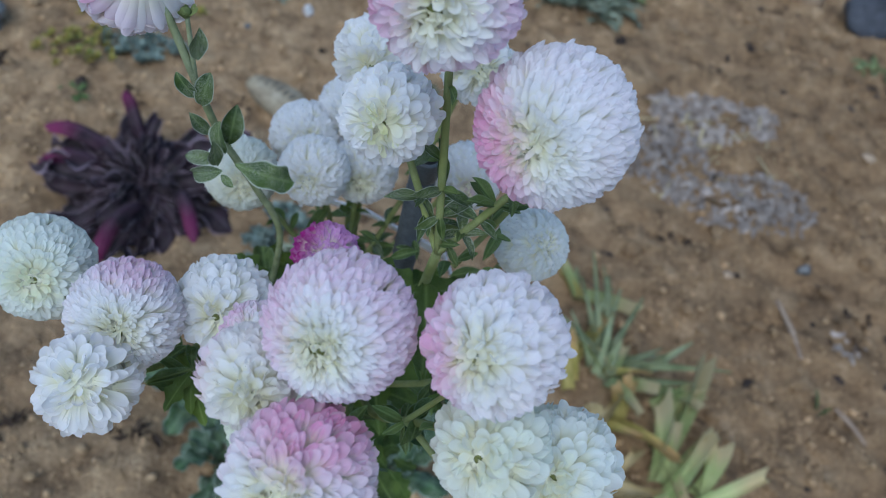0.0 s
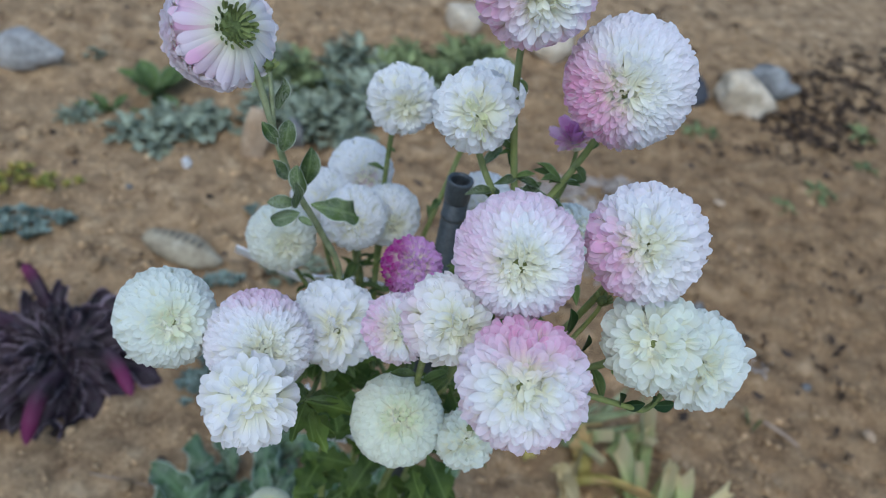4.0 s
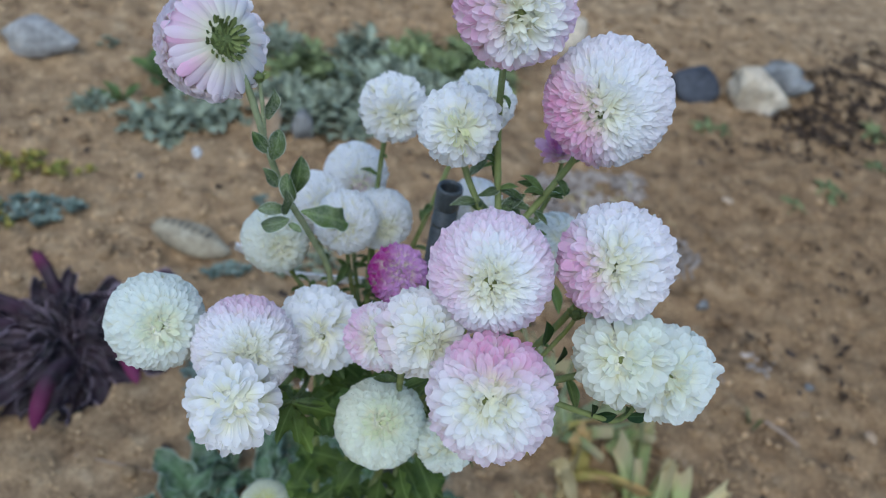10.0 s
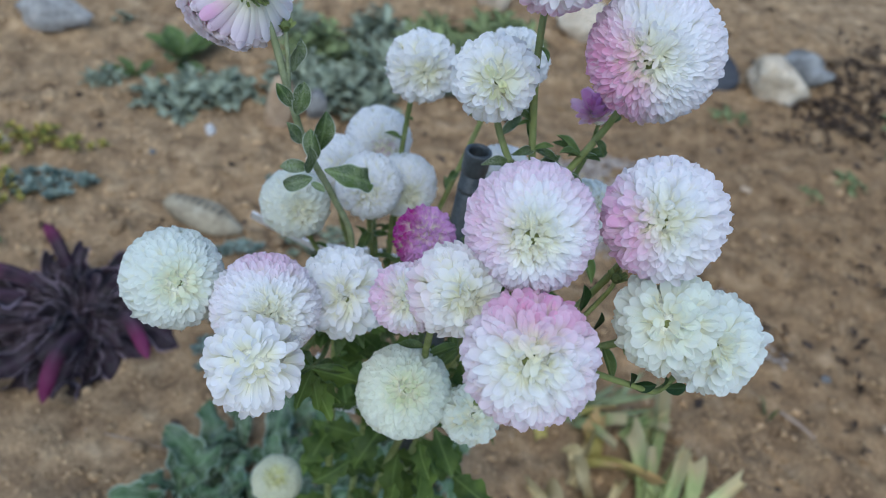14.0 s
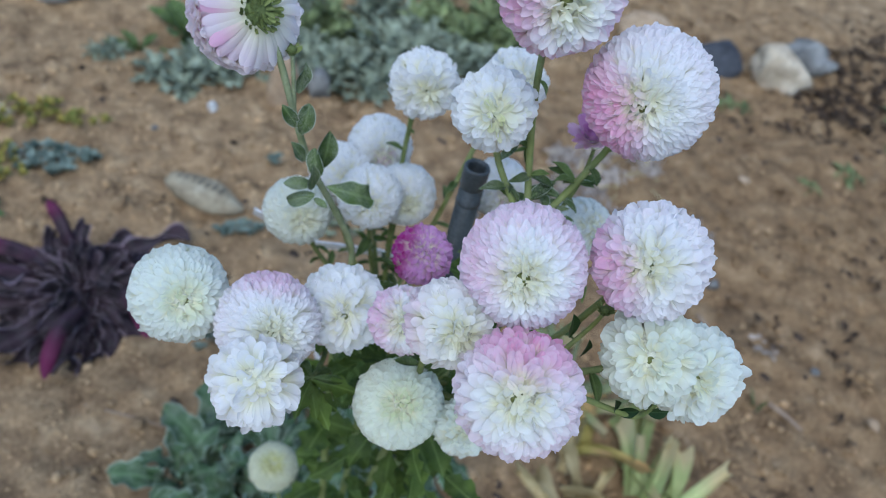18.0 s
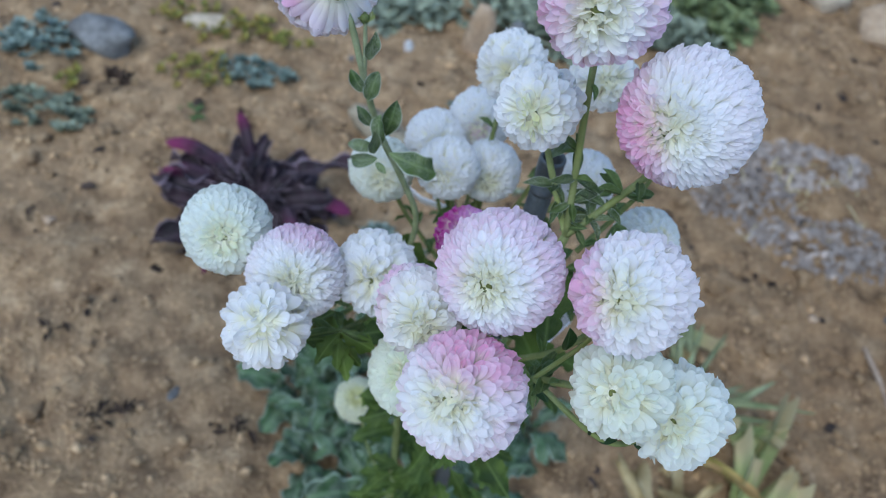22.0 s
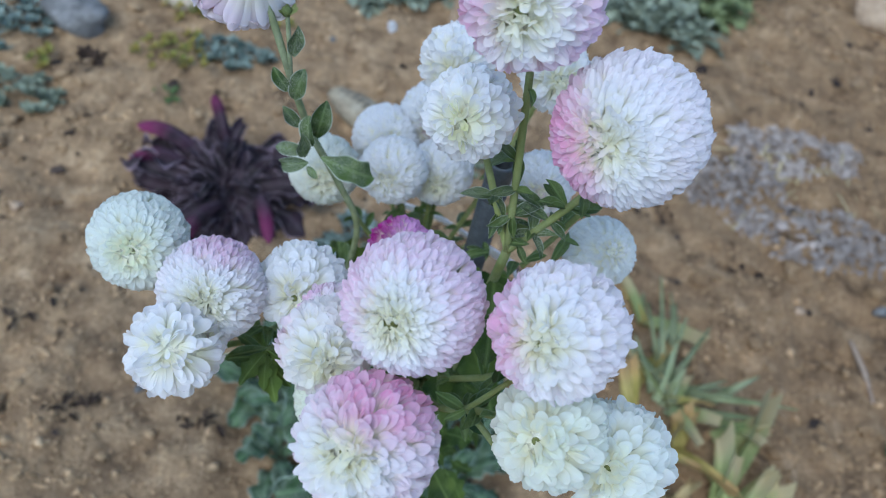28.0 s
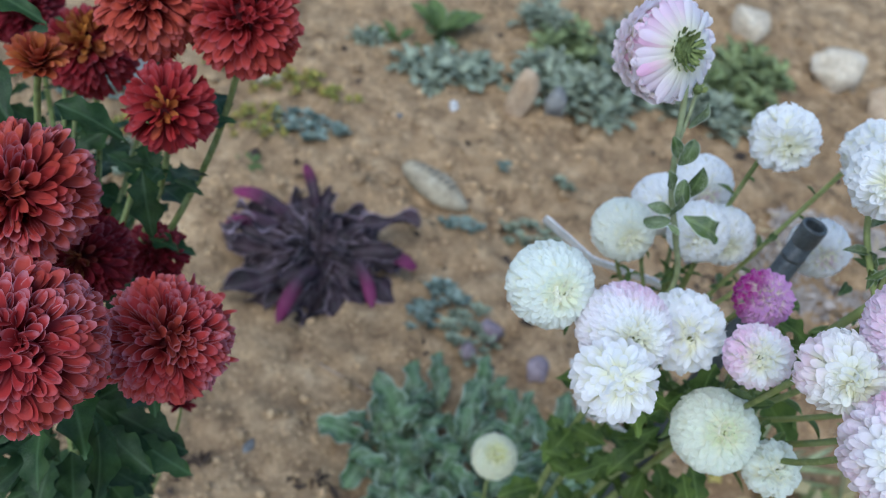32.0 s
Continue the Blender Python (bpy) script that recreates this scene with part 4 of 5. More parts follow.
for k in range(46):
    p = FORK_A.lerp(Vector((0.0, 0.31, 0.62)), lr.random()) + Vector((lr.uniform(-0.03, 0.035), lr.uniform(-0.005, 0.05), lr.uniform(-0.01, 0.01)))
    a, s = lr.uniform(0, 6.3), lr.uniform(0.009, 0.018)
    if hides_stake(p) or hides_stake(p + Vector((math.cos(a), math.sin(a), 0.4)) * s):
        continue
    part("leaf", LEAF_SHAPES["fresh"][k % 3], mum, frame_of(p, (math.cos(a), math.sin(a), lr.uniform(-0.1, 0.9)), (0, -0.4, 1), (s, s, s)))
# a fan of fresh leaves at the side fork
for k in range(11):
    a, s = k * GOLD, lr.uniform(0.024, 0.036)
    part("leaf", LEAF_SHAPES["mum" if k % 2 else "fresh"][k % 3], mum, frame_of(FORK_B + Vector((0, 0, 0.004 * (k % 4))), (math.cos(a), math.sin(a) - 0.15, lr.uniform(-0.2, 0.4)), (lr.gauss(0, 0.3), -0.3, 1), (s, s, s)))
# a leafy shoot below the white side heads
SHOOT = Vector((-0.095, 0.260, 0.662))
part("stem", tube("stem", [SHOOT, SHOOT.lerp(FORK_B, 0.5) + Vector((0, 0, -0.012)), FORK_B], [0.0012, 0.0015, 0.0018], STEM)[0], mum)
for k in range(14):
    a, s = k * GOLD, lr.uniform(0.016, 0.024)
    part("leaf", LEAF_SHAPES["mum" if k % 3 else "fresh"][k % 3], mum, frame_of(SHOOT + Vector((0, 0, -0.002 * (k % 6))), (math.cos(a), math.sin(a) - 0.1, lr.uniform(-0.3, 0.3)), (lr.gauss(0, 0.3), -0.4, 1), (s * 0.8, s, s)))
# the low branch that carries the outermost front head, with a bud and small dark leaves
BRANCH = [FORK_E, Vector((0.0204, 0.1935, 0.7265)), Vector((0.040, 0.1992, 0.7173)), Vector(WHITE_HEADS["r4"][0]) - Vector(WHITE_HEADS["r4"][2]).normalized() * 0.012]
part("stem", tube("stem", BRANCH, [0.0014, 0.0013, 0.0013, 0.0014], STEM)[0], mum)
for p, way, s in ((BRANCH[1], (-0.2, -0.3, 0.9), 0.009), (BRANCH[1], (0.8, -0.3, 0.15), 0.010), (BRANCH[2], (0.9, -0.2, 0.05), 0.011), (BRANCH[2], (-0.1, -0.2, 0.9), 0.007), (BRANCH[0], (0.5, -0.5, -0.2), 0.012),
                  ((0.0046, 0.2225, 0.738), (0.0, -0.1, 1.0), 0.013), ((0.0112, 0.2196, 0.729), (0.2, -0.2, 0.9), 0.011)):
    part("leaf", LEAF_SHAPES["dark_small"][0], mum, frame_of(p, way, (0.5, -0.8, 0.3), (s * 1.1, s, s)))
side_bud = part("bud", ball("bud", GREEN_HEART, 0.002, 1.2), mum, Matrix.Translation((0.0095, 0.215, 0.7634)), "small closed green bud")
for k in range(9):
    a = k * GOLD
    part("sepal", SEPAL, side_bud, frame_of((0.0095 + 0.001 * math.cos(a), 0.215 + 0.001 * math.sin(a), 0.7622), (0.5 * math.cos(a), 0.5 * math.sin(a), 1), (math.cos(a), math.sin(a), 0.2), (0.004, 0.004, 0.004)))
part("stem", tube("stem", [(0.0095, 0.215, 0.7625), (0.009, 0.218, 0.75), FORK_E], [0.0008, 0.001, 0.0013], STEM)[0], mum)
# small leaves round the fork below the front heads
for k in range(9):
    a, s = k * GOLD + 0.6, lr.uniform(0.009, 0.015)
    part("leaf", LEAF_SHAPES["fresh"][k % 3], mum, frame_of(FORK_E + Vector((0, 0, -0.002 * (k % 4))), (math.cos(a), math.sin(a), lr.uniform(-0.2, 0.5)), (lr.gauss(0, 0.3), -0.4, 1), (s, s, s)))
# full leaves under the heads
for k in range(100):
    a, h = k * GOLD, lr.uniform(0.36, 0.64)
    c = Vector((-0.022, 0.325, h))
    way = Vector((math.cos(a), math.sin(a), 0))
    p = c + way * lr.uniform(0.01, 0.05)
    s = lr.uniform(0.018, 0.034)
    part("leaf", LEAF_SHAPES["mum"][k % 3], mum, frame_of(p, way + Vector((0, -0.2, lr.uniform(-0.5, 0.6))), (lr.gauss(0, 0.6), -0.3 + lr.gauss(0, 0.5), 1), (s * 0.9, s, s)))

# ---- stake and hoop ----
stake = thing("plant_stake", (-0.004, 0.3645, 0.0), "black plastic tube stake standing among the flower stems", "stake")


def lathe(name, rings, mat, sides=24):
    verts = [(r * math.cos(2 * math.pi * s / sides), r * math.sin(2 * math.pi * s / sides), z) for r, z in rings for s in range(sides)]
    faces = [(j * sides + s, j * sides + (s + 1) % sides, (j + 1) * sides + (s + 1) % sides, (j + 1) * sides + s) for j in range(len(rings) - 1) for s in range(sides)]
    return mesh_of(name, verts, faces, mat)


STAKE_AT = Matrix.Translation((-0.004, 0.3645, -0.0135)) @ Matrix.Diagonal((0.9, 0.9, 1, 1))
part("tube", lathe("tube", [(0.0078, -0.05), (0.0078, 0.715), (0.0064, 0.7155), (0.006, 0.712), (0.006, 0.706), (0.0001, 0.705)], BLACK_PLASTIC), stake, STAKE_AT)
part("ring", lathe("ring", [(0.0076, 0.7035), (0.0081, 0.704), (0.0082, 0.705), (0.0081, 0.706), (0.0076, 0.7065)], BLACK_PLASTIC), stake, STAKE_AT, "raised ring")
part("collar", lathe("collar", [(0.0077, 0.7158), (0.0083, 0.7175), (0.0085, 0.7285), (0.0082, 0.7298), (0.0066, 0.7298), (0.0061, 0.728), (0.0061, 0.7162)], BLACK_PLASTIC), stake, STAKE_AT, "open collar at the top")
strap_tie = thing("plastic_strap", (-0.02, 0.45, 0.5), "white plastic strap tied loosely round the flower stems", "plant tie")
bm = bmesh.new()
ways = [Vector(p) for p in ((-0.122, 0.506, 0.552), (-0.075, 0.487, 0.537), (-0.025, 0.470, 0.546), (0.032, 0.440, 0.548), (0.050, 0.390, 0.542), (0.022, 0.355, 0.528), (-0.008, 0.345, 0.500), (-0.06, 0.39, 0.465), (-0.075, 0.43, 0.49))]
rows_ = []
for k in range(len(ways) - 1):
    for s in range(5):
        p = ways[k].lerp(ways[k + 1], s / 5)
        go = (ways[min(k + 1 + (s > 2), len(ways) - 1)] - ways[max(k - (s < 3), 0)]).normalized()
        wide = (Vector((0.1, -0.5, 0.85)) - go * go.dot(Vector((0.1, -0.5, 0.85)))).normalized() * 0.0065
        thick = go.cross(wide).normalized() * 0.0006
        rows_.append([bm.verts.new(p + q) for q in (wide + thick, wide - thick, -wide - thick, -wide + thick)])
for a, b in zip(rows_, rows_[1:]):
    for i in range(4):
        bm.faces.new((a[i], a[(i + 1) % 4], b[(i + 1) % 4], b[i]))
bm.faces.new(rows_[0]), bm.faces.new(rows_[-1])
bmesh.ops.recalc_face_normals(bm, faces=bm.faces)
part("band", from_bm("band", bm, WHITE_PLASTIC, False), strap_tie)

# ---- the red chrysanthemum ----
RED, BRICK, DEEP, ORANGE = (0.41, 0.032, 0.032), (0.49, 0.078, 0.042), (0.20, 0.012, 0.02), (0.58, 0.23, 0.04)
red_mum = thing("red_chrysanthemum", (-0.44, 0.26, 0.0), "tall dark red chrysanthemum with frosted petals in sandy soil", "flower plant")
RED_HEADS = [
    ((-0.361, 0.161, 0.715), 0.034, (0.10, -0.62, 0.78), 950, "fine", "frosted", tinted(RED, RED, BRICK, 0.5)),
    ((-0.324, 0.210, 0.673), 0.031, (0.25, -0.55, 0.80), 640, "fine", "frosted", tinted(BRICK, RED, BRICK, 0.35)),
    ((-0.369, 0.331, 0.706), 0.026, (0.15, -0.80, 0.60), 262, "broad", "red", tinted(ORANGE, RED, DEEP, 0.2, heart_end=0.5)),
    ((-0.400, 0.242, 0.711), 0.033, (0.05, -0.90, 0.70), 447, "broad", "frosted", tinted(BRICK, RED, BRICK, 0.7)),
    ((-0.340, 0.363, 0.747), 0.0305, (0.10, -0.60, 0.85), 341, "broad", "red", tinted(RED, RED, BRICK, 0.5)),
    ((-0.391, 0.364, 0.742), 0.030, (0.0, -0.50, 0.9), 341, "broad", "red", tinted(RED, BRICK, BRICK, 0.5)),
    ((-0.451, 0.410, 0.668), 0.030, (0.1, -0.5, 1.0), 367, "broad", "red", tinted(ORANGE, DEEP, RED, 0.4, heart_end=0.9)),
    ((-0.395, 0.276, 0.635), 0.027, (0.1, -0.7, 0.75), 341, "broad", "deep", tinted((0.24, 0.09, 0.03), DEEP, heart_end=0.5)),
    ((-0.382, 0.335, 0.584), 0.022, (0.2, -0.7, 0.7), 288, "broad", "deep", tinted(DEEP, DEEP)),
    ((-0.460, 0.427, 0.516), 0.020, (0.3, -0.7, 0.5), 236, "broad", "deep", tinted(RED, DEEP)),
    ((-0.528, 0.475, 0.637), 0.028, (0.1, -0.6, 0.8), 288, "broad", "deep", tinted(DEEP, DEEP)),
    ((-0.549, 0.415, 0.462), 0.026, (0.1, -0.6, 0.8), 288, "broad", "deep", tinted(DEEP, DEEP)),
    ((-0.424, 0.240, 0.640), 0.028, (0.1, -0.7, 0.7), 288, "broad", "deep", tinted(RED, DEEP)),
]
RED_FORKS = [Vector((-0.415, 0.285, 0.50)), Vector((-0.44, 0.30, 0.45))]
RED_ROOT = Vector((-0.44, 0.26, -0.02))
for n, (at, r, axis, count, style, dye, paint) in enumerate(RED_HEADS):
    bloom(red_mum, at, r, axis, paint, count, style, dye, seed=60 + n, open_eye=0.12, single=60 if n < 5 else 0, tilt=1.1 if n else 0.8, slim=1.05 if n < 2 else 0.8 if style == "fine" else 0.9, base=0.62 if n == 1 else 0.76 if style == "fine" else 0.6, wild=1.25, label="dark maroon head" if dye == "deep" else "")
    at, axis = Vector(at), Vector(axis).normalized()
    join = RED_FORKS[n % 2]
    data, path = tube("stem", [at - axis * r * 0.45, (at - axis * r * 1.3 - Vector((0, 0, 0.03))).lerp(join, 0.25), join], [0.0018, 0.002, 0.0026], STEM)
    part("stem", data, red_mum)
    leafy(red_mum, path, 0.018, 0.028, LEAF_SHAPES["dark"], lr, first=3, keep=own_side)
half_at, half_axis = Vector((-0.436, 0.327, 0.715)), Vector((0.1, -0.2, 1)).normalized()
half = part("flower_head", ball("flower_head", HEARTS["red"], 0.007), red_mum, Matrix.Translation(half_at), "half-open rust-coloured head")
for k in range(60):
    a, t = k * GOLD, 0.1 + 1.3 * (k / 60) ** 0.6
    way = half_axis.orthogonal().normalized()
    way = way * math.cos(a) + half_axis.cross(way) * math.sin(a)
    y = half_axis * math.cos(t) + way * math.sin(t)
    s = rnd.uniform(0.015, 0.018)
    part("petal", PETALS["red", "fine"][k % 4], half, frame_of(half_at, y, half_axis - way * 0.2, (s, s, s)), color=blend(BRICK, ORANGE, rnd.random() * 0.6))
part("stem", tube("stem", [half_at, half_at - Vector((0.01, -0.005, 0.06)), RED_FORKS[1]], [0.0018, 0.002, 0.0025], STEM)[0], red_mum)
dry_at = Vector((-0.350, 0.295, 0.488))
dry = part("flower_head", ball("flower_head", HEARTS["red"], 0.005), red_mum, Matrix.Translation(dry_at), "small dried maroon bud")
for k in range(30):
    d = Vector((rnd.uniform(-1, 1), rnd.uniform(-1, 1), rnd.uniform(-0.3, 1))).normalized()
    part("petal", PETALS["deep", "broad"][k % 4], dry, frame_of(dry_at, d, Vector((0, -1, 1)), (0.009, 0.011, 0.011)), color=blend(DEEP, RED, 0.3 * rnd.random()))
data, path = tube("stem", [dry_at, dry_at - Vector((0.008, 0.0, 0.06)), Vector((-0.385, 0.28, 0.3)), RED_ROOT], [0.001, 0.0012, 0.0018, 0.002], STEM)
part("stem", data, red_mum)
leafy(red_mum, path, 0.03, 0.03, LEAF_SHAPES["dark_small"], lr, 0.3, 0.6, keep=own_side)
for fork in RED_FORKS:
    data, path = tube("stem", [fork, fork.lerp(RED_ROOT, 0.4) + Vector((0.01, 0, 0)), RED_ROOT], [0.003, 0.004, 0.005], STEM)
    part("stem", data, red_mum)
    leafy(red_mum, path, 0.03, 0.045, LEAF_SHAPES["dark"], lr, 0.2, 0.6, keep=own_side)
for k in range(80):
    a, h = k * GOLD, lr.uniform(0.47, 0.62)
    way = Vector((math.cos(a), math.sin(a), 0))
    p = Vector((-0.39, 0.225, h)) + way * lr.uniform(0.005, 0.05)
    s = lr.uniform(0.03, 0.044)
    if own_side(p + way * s):
        part("leaf", LEAF_SHAPES["dark"][k % 3], red_mum, frame_of(p, way + Vector((0, -0.2, lr.uniform(-0.5, 0.5))), (lr.gauss(0, 0.6), -0.3 + lr.gauss(0, 0.5), 1), (s * 0.85, s, s)))
for p, way, s in (((-0.415, 0.300, 0.715), (1, -0.1, 0.05), 0.045), ((-0.372, 0.300, 0.685), (0.25, -0.5, -0.35), 0.045), ((-0.455, 0.300, 0.73), (0.6, -0.6, 0.1), 0.055), ((-0.45, 0.28, 0.70), (-0.2, -0.9, 0.2), 0.05),
                  ((-0.47, 0.33, 0.75), (0.9, -0.2, 0.2), 0.05), ((-0.365, 0.325, 0.66), (0.8, -0.2, 0.2), 0.022), ((-0.375, 0.320, 0.67), (-0.6, -0.3, 0.5), 0.022), ((-0.36, 0.34, 0.69), (0.7, 0.3, 0.4), 0.03)):
    part("leaf", LEAF_SHAPES["dark"][1], red_mum, frame_of(p, way, (0, -0.4, 1), (s * 0.6, s * 0.72, s)))


# dark leaves between the farther red heads
for k in range(60):
    p = Vector((lr.uniform(-0.56, -0.41), lr.uniform(0.38, 0.50), lr.uniform(0.48, 0.70)))
    a, s = lr.uniform(0, 6.3), lr.uniform(0.022, 0.04)
    way = Vector((math.cos(a), math.sin(a), lr.uniform(-0.4, 0.4)))
    if own_side(p + way * s):
        stalk = RED_FORKS[1].lerp(p, 0.6)
        part("leaf", LEAF_SHAPES["dark"][k % 3], red_mum, frame_of(p, way, (lr.gauss(0, 0.6), -0.4, 1), (s * 0.85, s, s)))
        if k % 4 == 0:
            part("stem", tube("stem", [p, stalk, RED_FORKS[1]], [0.0012, 0.0015, 0.002], STEM)[0], red_mum)


# ---- low plants of the bed ----
CROWN = heart_material("plant_crown", (0.10, 0.09, 0.05))

def rosette(plant, at, radius, count, shapes, r, steep=80, flat=8, wide=1.0, height=0.0, name="leaf", squeeze=1.0, roll=0.0):
    """Leaves round a point, steep at the heart and lying at the rim."""
    at = Vector(at)
    crown = part("crown", ball("crown", CROWN, radius * 0.1, 0.8), plant, Matrix.Translation(at))
    for k in range(count):
        share = (k + 0.5) / count
        a = k * GOLD + r.uniform(-0.3, 0.3)
        rise = radians(steep + (flat - steep) * share ** 0.8 + r.uniform(-10, 10))
        way = Vector((math.cos(a), math.sin(a) * squeeze, 0))
        s = radius * (0.55 + 0.5 * share) * r.uniform(0.8, 1.15)
        p = at + way * radius * 0.06 + Vector((0, 0, height * (1 - share)))
        part(name, shapes[k % len(shapes)], crown, frame_of(p, way * math.cos(rise) + Vector((0, 0, math.sin(rise))), Vector((0, 0, 1)) - way * 0.2 + way.cross(Vector((0, 0, 1))) * r.gauss(0, 1) * roll, (s * wide, s, s * r.uniform(0.6, 1.25))))


def on_soil(x, y, lift=0.0):
    return Vector((x, y, ground_height(x, y) + lift))


def clump(name, label, category, spots, shapes, r, group="", **how):
    """One plant of several rosettes that grow together."""
    x, y, *_ = spots[0]
    plant = thing(name, on_soil(x, y), label, category, group)
    for x, y, radius, count in spots:
        rosette(plant, on_soil(x, y, -0.004), radius, count, shapes, r, **how)
    return plant


gr = random.Random(21)
# plum-coloured rosette with crimson tips
plum = thing("plum_rosette_plant", on_soil(-0.37, 0.93), "purple-black rosette plant with crimson drooping leaves on soil", "leafy plant")
PLUM_LEAVES = [arched("leaf", PLUM, paddle(0.12 + 0.016 * k, 0.5, 0.82), 10, 20, 1.0 + 0.35 * k, (-1.4, 0.9, 1.3, -1.2)[k], 0.065, 2.4 + 0.5 * k, 1.0, 0.5 * (k - 1.5)) for k in range(4)]
INNER_LEAVES = [arched("leaf", PLUM, paddle(0.17 + 0.02 * k, 0.55, 0.8), 10, 18, 1.3 + 0.5 * k, -1.5 + 0.3 * k, 0.06, 2.0, 1.2, 0.6 * (k - 1)) for k in range(3)]
for k in range(128):
    share = (k + 0.5) / 128
    a = k * GOLD + gr.uniform(-0.25, 0.25)
    rise = radians(72 - 46 * share ** 0.7 + gr.uniform(-9, 9))
    way = Vector((math.cos(a), math.sin(a), 0))
    s = (0.066 + 0.086 * smooth(0.1, 0.75, share)) * gr.uniform(0.75, 1.2) * (0.93 + 0.1 * abs(math.cos(a)))
    shapes = INNER_LEAVES if share < 0.35 else PLUM_LEAVES
    part("leaf", shapes[k % len(shapes)], plum, frame_of(on_soil(-0.36, 0.908, 0.012 + 0.03 * (1 - share)) + way * 0.012, way * math.cos(rise) + Vector((0, 0, math.sin(rise))), Vector((0, 0, 1)) - way * 0.3 + way.cross(Vector((0, 0, 1))) * gr.gauss(0, 0.8), (s * 1.1, s, s)))
part("crown", ball("crown", CROWN, 0.03, 0.8), plum, Matrix.Translation(on_soil(-0.36, 0.908, 0.005)))
# the few leaves with rolled crimson tips
CRIMSON_LEAVES = [arched("leaf", CRIMSON, paddle(0.125, 0.7, 0.82), 8, 18, 1.5 + 0.35 * k, 2.2, 0.01, 1.5, 1.5, 0.3 * (k - 0.5)) for k in range(2)]
CRIMSON_FLAT = arched("leaf", CRIMSON, paddle(0.15, 0.5, 0.7), 8, 16, 1.2, 0.7, 0.02, 1.5, 1.4)
for n, (px, py, tx, ty, rise) in enumerate(((-0.40, 0.94, -0.535, 0.96, 48), (-0.41, 0.92, -0.53, 0.89, 48), (-0.38, 0.97, -0.43, 1.05, 66), (-0.30, 0.90, -0.19, 0.90, 34), (-0.30, 0.88, -0.258, 0.785, 50), (-0.35, 0.86, -0.372, 0.745, 48))):
    way = Vector((tx - px, ty - py, 0))
    s = way.length * (1.4 if n > 3 else 1.0)
    way.normalize()
    wide = s * (1.5 if n < 3 else 1.0)
    part("leaf", CRIMSON_FLAT if n == 3 else CRIMSON_LEAVES[n % 2], plum, frame_of(on_soil(px, py, 0.048), way * math.cos(radians(rise)) + Vector((0, 0, math.sin(radians(rise)))), (0, 0, 1), (wide, s, s)), "crimson drooping leaf")

def toothed(width, teeth):
    body = paddle(width, 0.3, 0.7)
    return lambda v: body(v) * (1 - 0.24 * (0.5 + 0.5 * math.cos(2 * math.pi * teeth * v)))


# grey-green plant beside the white flowers
SAGE_LEAVES = [arched("leaf", SAGE, toothed(0.20 + 0.02 * k, 3 + k), 8, 24, 1.3 + 0.45 * k, (0.9, -1.0, 1.3)[k], 0.06, 3.0, 1.5, 0.35 * (k - 1)) for k in range(3)]
clump("grey_green_plant", "low grey-green leafy plant with frosted wavy leaves", "leafy plant",
      [(-0.045 + 0.175 * math.sqrt((k + 0.5) / 22) * math.cos(k * GOLD), 0.59 + 0.125 * math.sqrt((k + 0.5) / 22) * math.sin(k * GOLD), gr.uniform(0.08, 0.115), 8) for k in range(22)], SAGE_LEAVES, gr, steep=95, flat=52, height=0.02, roll=0.5)

# silvery cut-leaved plants behind
CUT_LEAVES = [blade("leaf", SILVER, lobed(0.34, 3.5 + k, 0.72, 0.62), 6, 20, 0.4, -0.5 - 0.2 * k, 0.05, 3, fold=0.15, twist=0.5 * (k - 1)) for k in range(3)]
SILVER_SPOTS = [(0.00, 1.62, 0.11), (0.10, 1.58, 0.10), (0.17, 1.70, 0.12), (0.05, 1.78, 0.11), (0.28, 1.72, 0.12), (0.33, 1.86, 0.12), (0.20, 1.88, 0.11), (0.45, 1.80, 0.12), (0.52, 1.92, 0.11), (-0.02, 1.90, 0.09), (0.40, 1.66, 0.09)]
MOSSY_LEAVES = [blade("leaf", MOSSY, lobed(0.34, 3.5 + k, 0.6, 0.62), 6, 18, 0.4, -0.5 - 0.2 * k, 0.05, 3, fold=0.15, twist=0.5 * (k - 1)) for k in range(3)]
for n, (x, y, r) in enumerate(SILVER_SPOTS):
    clump("silver_leaf_plant", "low grey-green plant with cut leaves in a spreading bed" if n in (3, 5, 7, 8) else "low silvery grey plant with finely cut frosted leaves", "leafy plant", [(x + r * dx, y + r * dy, r * k, 14) for dx, dy, k in ((0, 0, 0.75), (0.55, -0.2, 0.6), (-0.5, -0.3, 0.6), (0.1, 0.5, 0.6), (0.2, -0.6, 0.5), (-0.4, 0.4, 0.5))], MOSSY_LEAVES if n in (3, 5, 7, 8) else CUT_LEAVES, gr, "silvery plants", steep=80, flat=35, height=0.04, roll=0.4)
for x, y, r in ((-0.26, 1.57, 0.11), (-0.17, 1.60, 0.08), (-0.42, 1.63, 0.05)):
    clump("silver_leaf_plant", "low silvery grey plant with finely cut frosted leaves", "leafy plant", [(x + r * dx, y + r * dy, r * k, 14) for dx, dy, k in ((0, 0, 0.7), (0.55, -0.1, 0.55), (-0.5, -0.2, 0.55), (0.1, 0.5, 0.5), (0.0, -0.5, 0.5))], CUT_LEAVES, gr, "silvery plants", steep=75, flat=20, height=0.02)
GREEN_LEAVES = [blade("leaf", FRESH, oval(0.24, 0.6), 5, 9, 0.25, -0.3, 0.02, 2, fold=0.15) for k in range(2)]
